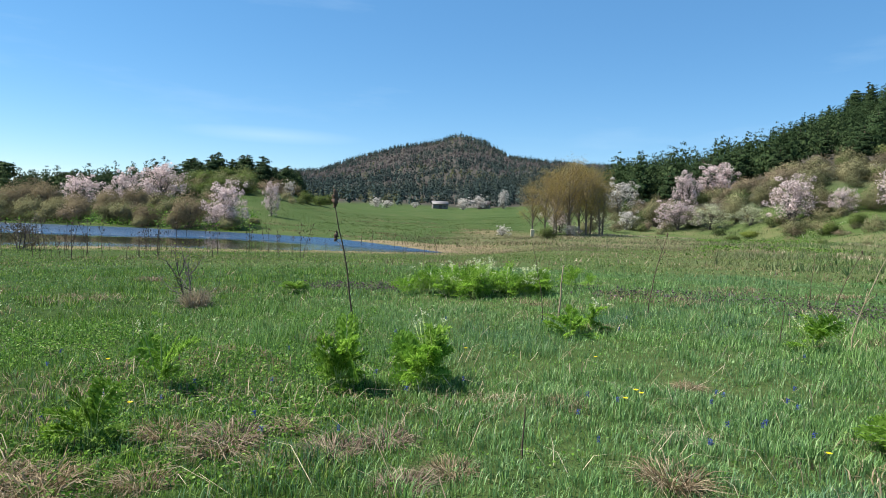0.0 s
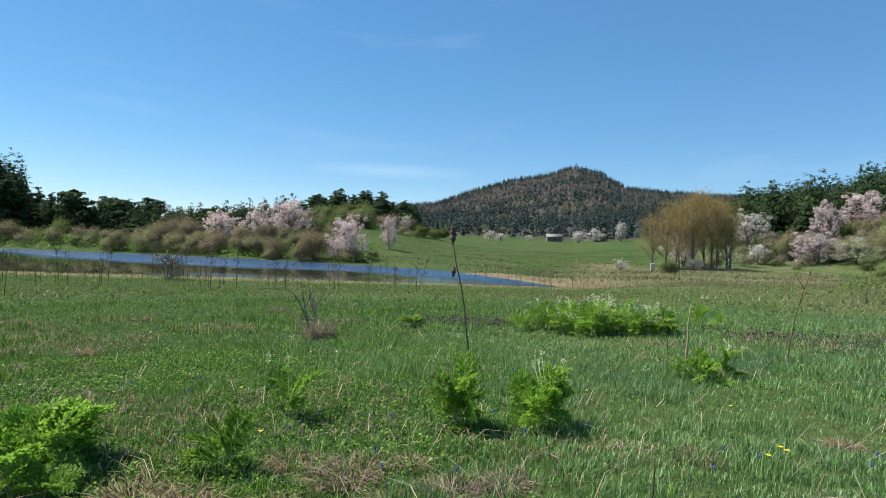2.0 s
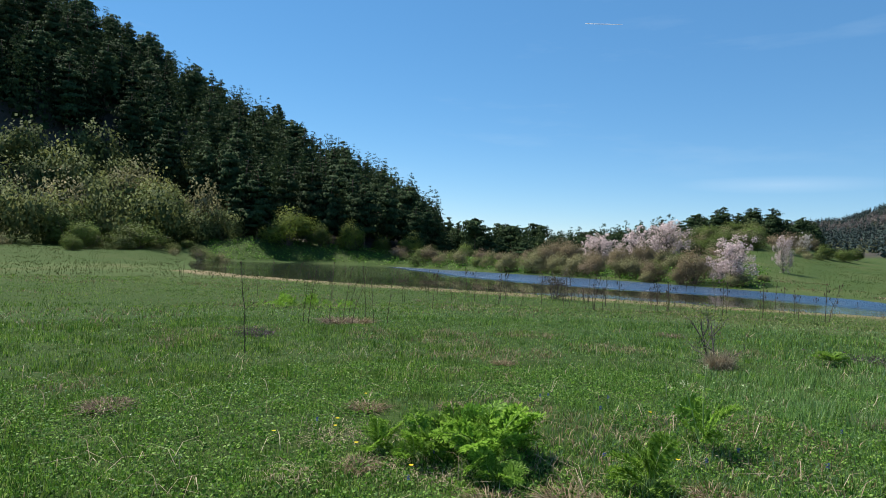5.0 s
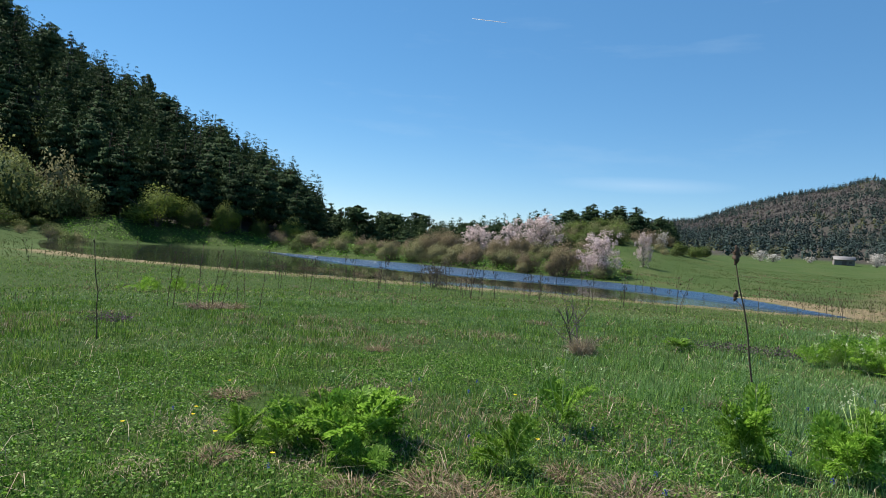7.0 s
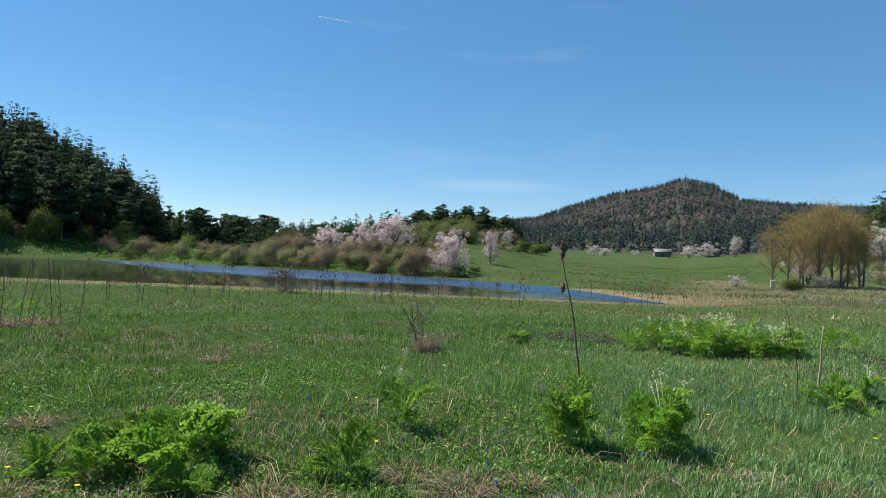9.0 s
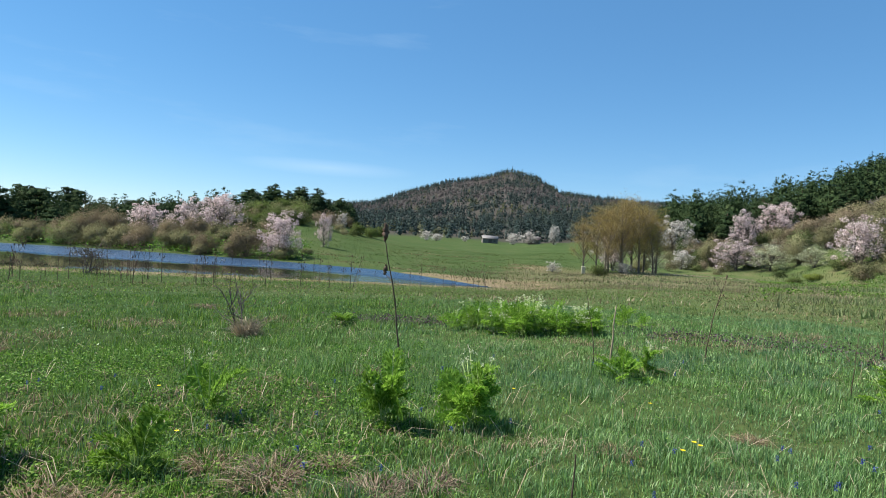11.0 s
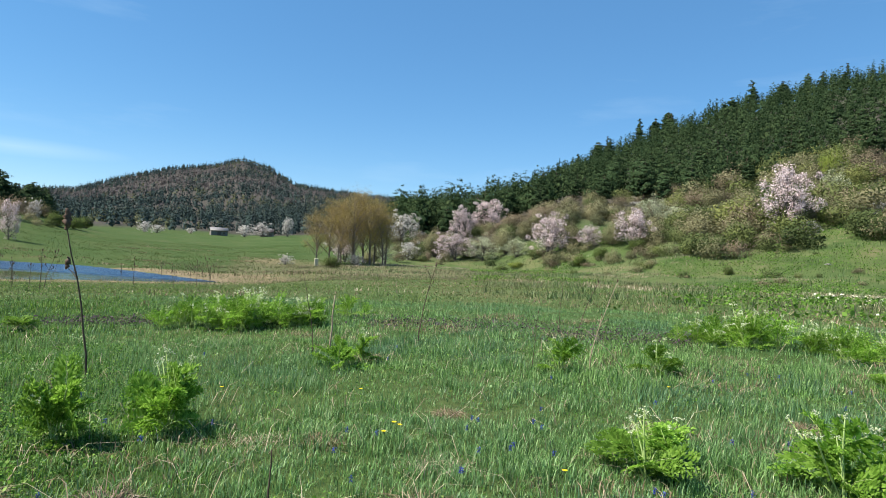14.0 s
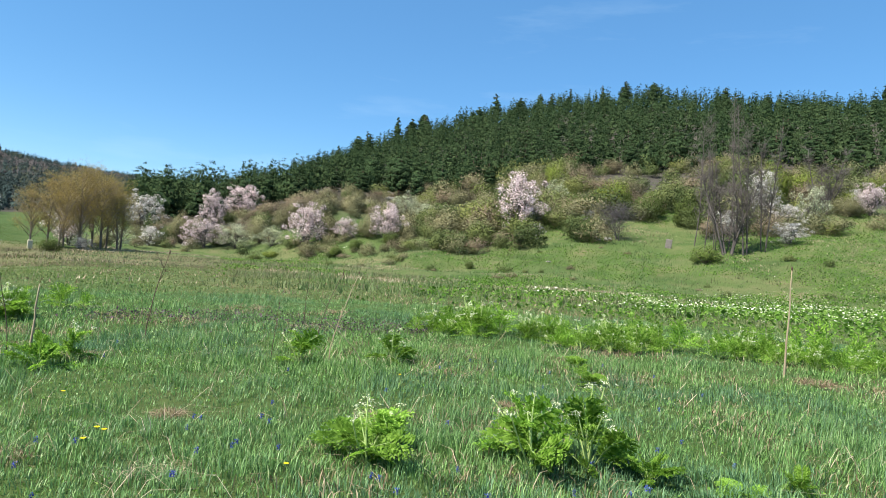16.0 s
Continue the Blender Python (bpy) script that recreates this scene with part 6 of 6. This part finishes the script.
def tufts(n, az0, az1, r0, r1, spread, per):
    """Places of blades in tufts, and the way each blade leans out of its tuft."""
    c = np.repeat(polar(n // per, az0, az1, r0, r1), per, 0)
    o = rng.normal(size=c.shape) * spread * np.repeat(rng.uniform(0.6, 1.5, n // per), per)[:, None]
    return c + o, np.arctan2(o[:, 1], o[:, 0])


SWARD = (M_GRASS, M_LUSH, M_BLUEGRASS)
P, out = tufts(100000, -84, 84, 2.0, 5.2, 0.045, 12)
blades("grass", P, short(P) * (0.042 + 0.04 * swell(P, 1.1, 3) + 0.04 * (swell(P, 2.9, 6) > 0.7) + 0.035 * (swell(P, 6.3, 4) > 0.62)), 0.0048, SWARD, "fresh green meadow grass near at hand", 0.9, 2, lean_out=out)
P = polar(60000, -84, 84, 2.0, 5.2, 0.03, 4)
blades("grass", P, short(P) * (0.035 + 0.035 * swell(P, 1.1, 3)), 0.005, SWARD, "short green undergrass near at hand", 1.0, 1)
P, out = tufts(190000, -84, 84, 5.2, 9.5, 0.045, 9)
blades("grass", P, short(P) * (0.045 + 0.045 * swell(P, 1.1, 3) + 0.05 * (swell(P, 2.5, 6) > 0.72) + 0.035 * (swell(P, 4.9, 4) > 0.65)), 0.0075, SWARD, "fresh green meadow grass", 0.75, 1, lean_out=out)
P, out = tufts(190000, -84, 84, 9.5, 17, 0.06, 8)
blades("grass", P, 0.045 + 0.04 * swell(P, 0.8, 3) + 0.055 * (swell(P, 1.9, 6) > 0.74), 0.0115, SWARD, "fresh green meadow grass", 0.7, 1, lean_out=out)
P = np.concatenate([polar(30000, -84, 84, 0.2, 2.0, 0.03, 6), polar(110000, 80, 280, 0.2, 8, 0.05, 6)])
blades("grass", P, 0.05 + 0.06 * swell(P, 1.1, 3), 0.010, SWARD, "fresh green meadow grass around the viewpoint", 0.8, 1)
P = polar(60000, 82, 278, 8, 20, 0.06, 6)
blades("grass", P, 0.06 + 0.06 * swell(P, 1.1, 3), 0.022, SWARD, "meadow grass behind the viewpoint", 0.8, 1)
P = polar(170000, -82, 82, 16, 46, 0.12, 5)
P = P[pond_distance(P[:, 0], P[:, 1]) > 1.0]
blades("grass", P, 0.05 + 0.06 * swell(P, 0.5, 3), 0.025, (M_TURF, M_LUSH), "meadow grass farther out", 0.9, 1)
P = polar(110000, -82, 82, 46, 130, 0.35, 3)
P = P[pond_distance(P[:, 0], P[:, 1]) > 0.6]
far = np.degrees(np.arctan2(-P[:, 0], P[:, 1])) + 4 * waves(P[:, 0], P[:, 1], 0.1, 2) > -13
for Q, mt, lab in ((P[far], M_FARTURF, "grass of the far meadow"), (P[~far], M_SLOPEGRASS, "rough grass on the right slope")):
    blades("grass", Q, 0.10 + 0.10 * swell(Q, 0.3, 3), 0.06, mt, lab, 0.6, 1)
# straw between the grass, in patches
P = polar(90000, -82, 82, 2.0, 14, 0.05, 6)
P = P[(swell(P, 1.7, 8) * swell(P, 0.6, 5) + rng.normal(size=len(P)) * 0.06) > 0.42]
blades("dead_grass", P, 0.09, 0.007, M_STRAW, "dead straw lying between the grass", 1.6, 2, "dead grass")
P = polar(26000, -70, 80, 14, 46, 0.15, 6)
P = P[(pond_distance(P[:, 0], P[:, 1]) > 0.5) & (swell(P, 0.35, 8) > 0.55)]
blades("dead_grass", P, 0.14, 0.03, M_STRAW, "dry straw patches in the meadow", 1.2, 1, "dead grass")
P = polar(11000, -28, 4, 36, 74, 0.4, 5)
P = P[pond_distance(P[:, 0], P[:, 1]) > 0.4]
blades("dry_reeds", P, 0.32, 0.013, M_DULL, "brown field of dry thin stalks before the trees", 0.4, 1, "dry reeds")
P = polar(9000, 0, 70, 26, 60, 0.2, 5)
d = pond_distance(P[:, 0], P[:, 1])
P = P[(d > 0.05) & (d < 2.2)]
blades("dry_sedge", P, 0.22, 0.02, M_STRAW, "dry sedge fringe along the water", 0.8, 1, "sedge")


def weeds(name, P, h, leaf, mat, label, category="weeds", flat=0.4):
    Q = np.column_stack([P, height(P[:, 0], P[:, 1]) + h * rng.uniform(0.05, 1, len(P)) ** 1.3])
    return tagged(new(name, np_mesh(name, *leaves(rng, Q, leaf * rng.uniform(0.6, 1.4, len(Q)), flat=flat, slim=1.2), mat)), label, category, kind="stuff")


P = polar(110000, 6, 84, 2.0, 9, 0.09, 16)
P = P[swell(P, 0.9, 2) + 0.5 * swell(P, 3.3, 5) > 0.5]
weeds("clover_weeds", P, 0.065, 0.021, M_WEED, "low broad-leaved weeds among the grass")
P = polar(12000, -80, 10, 2.2, 9, 0.08, 16)
weeds("clover_weeds", P, 0.06, 0.017, M_WEED, "scattered broad-leaved weeds among the grass")
P = polar(60000, -80, 80, 6, 20, 0.10, 5)
weeds("meadow_herbs", P, 0.07, 0.022, M_GRASS, "fine-leaved herbs mixed into the meadow grass", flat=0.3)
P = polar(50000, -80, 70, 18, 48, 0.3, 6)
P = P[pond_distance(P[:, 0], P[:, 1]) > 1.0]
weeds("meadow_herbs", P, 0.12, 0.05, M_TURF, "fine-leaved herbs mixed into the farther meadow", flat=0.3)
for az, r, a, c, n in ((46, 5.4, 0.55, 0.3, 700), (51, 4.6, 0.4, 0.25, 450), (57, 5.6, 0.35, 0.3, 350), (62, 4.6, 0.3, 0.25, 300), (-5, 4.6, 0.3, 0.15, 200), (-22, 4.1, 0.25, 0.12, 200), (-38, 4.7, 0.3, 0.15, 220), (-52, 5.2, 0.3, 0.2, 200)):
    cx, cy = spot(az, r)
    P = rng.normal(size=(n, 2)) * [a * 0.6, c * 0.6] + [cx, cy]
    blades("straw_mat", P, 0.06, 0.004, M_REED, "mat of pale dead grass lying in the meadow", 3.4, 2, "dead grass")
P = polar(1500, -80, 80, 2.4, 11, 0.05, 2)
blades("fallen_straws", P, 0.20, 0.0045, M_REED, "single pale straws fallen over the grass", 3.2, 2, "dead grass")
# purple dead-nettle patches
for cx, cy, a, b, n in ((-1.9, 11.3, 0.9, 0.5, 1300), (-1.0, 11.6, 0.6, 0.4, 600), (6.2, 9.0, 1.6, 0.9, 1300), (4.6, 10.6, 1.8, 0.9, 1300), (7.6, 8.4, 1.2, 0.6, 700), (3.2, 10.9, 0.9, 0.6, 500), (-11.2, 6.0, 0.5, 0.35, 900)):
    P = rng.normal(size=(n, 2)) * [a * 0.5, b * 0.5] + [cx, cy]
    weeds("purple_nettles", P, 0.13, 0.032, M_PURPLE, "patch of purple dead-nettle in flower", "flowers", 0.2)
# lush growth on the far bank and on the right slope
P = polar(60000, 17, 64, 72, 122, 0.5, 12)
d = pond_distance(P[:, 0], P[:, 1])
P = P[(d > 0.3) & (d < 14 + 10 * swell(P, 0.2, 6))]
weeds("bank_weeds", P, 0.9, 0.22, M_WEED, "lush green growth along the far bank")
P = polar(170000, -80, -22, 18, 100, 0.45, 10)
P = P[swell(P, 0.17, 7) * swell(P, 0.4, 2) + rng.normal(size=len(P)) * 0.03 + ss(-np.degrees(np.arctan2(-P[:, 0], P[:, 1])), 46, 72) * 0.2 > 0.34]
weeds("slope_weeds", P, 0.30, 0.11, M_SLOPE, "lush green plants in strips on the right slope")
for az, r, a, c, n in ((-66, 26, 2.6, 1.6, 900), (-71, 30, 3.0, 2.0, 900), (-61, 24, 2.0, 1.0, 500), (-74, 45, 3.5, 2.5, 900), (-68, 52, 4.0, 2.0, 800), (-76, 60, 5, 3, 900), (-58, 33, 2.0, 1.0, 350), (-52, 30, 1.6, 0.8, 260), (-72, 38, 4, 1.5, 700), (-30, 82, 3.5, 1.6, 700)):
    cx, cy = spot(az, r)
    P = rng.normal(size=(n, 2)) * [a * 0.8, c * 0.9] + [cx, cy]
    weeds("parsley_drift", np.repeat(P, 2, 0) + rng.normal(size=(2 * n, 2)) * 0.12, 0.3, 0.12, M_SLOPE, "drift of green parsley leaves on the slope")
    weeds("white_umbels", P[:int(n * 0.8)], 0.42, 0.085, M_UMBEL, "white parsley flowers over green leaves", "flowers", 0.6)
P = polar(46000, -80, -22, 20, 96, 0.25, 9)
P = P[swell(P, 0.31, 2) + 0.4 * swell(P, 0.9, 4) > 0.55]
blades("tussocks", P, 0.22 + 0.2 * swell(P, 0.4, 5), 0.045, M_SLOPEGRASS, "rough green tussocks on the right slope", 0.9, 1)
P = polar(40000, -80, -10, 22, 92, 0.3, 9)
P = P[swell(P, 0.27, 6) * swell(P, 0.11, 3) > 0.36]
blades("dead_tussocks", P, 0.2, 0.045, M_REED, "straw-brown dead tussocks on the right slope", 1.0, 1, "dead grass")
P = polar(22000, -9, 16, 46, 120, 0.4, 12)
P = P[(pond_distance(P[:, 0], P[:, 1]) > 0.5) & (swell(P, 0.16, 4) * swell(P, 0.4, 1) > 0.5)]
blades("dead_tussocks", P, 0.2, 0.05, M_STRAW, "straw-brown patches on the far meadow", 1.0, 1, "dead grass")
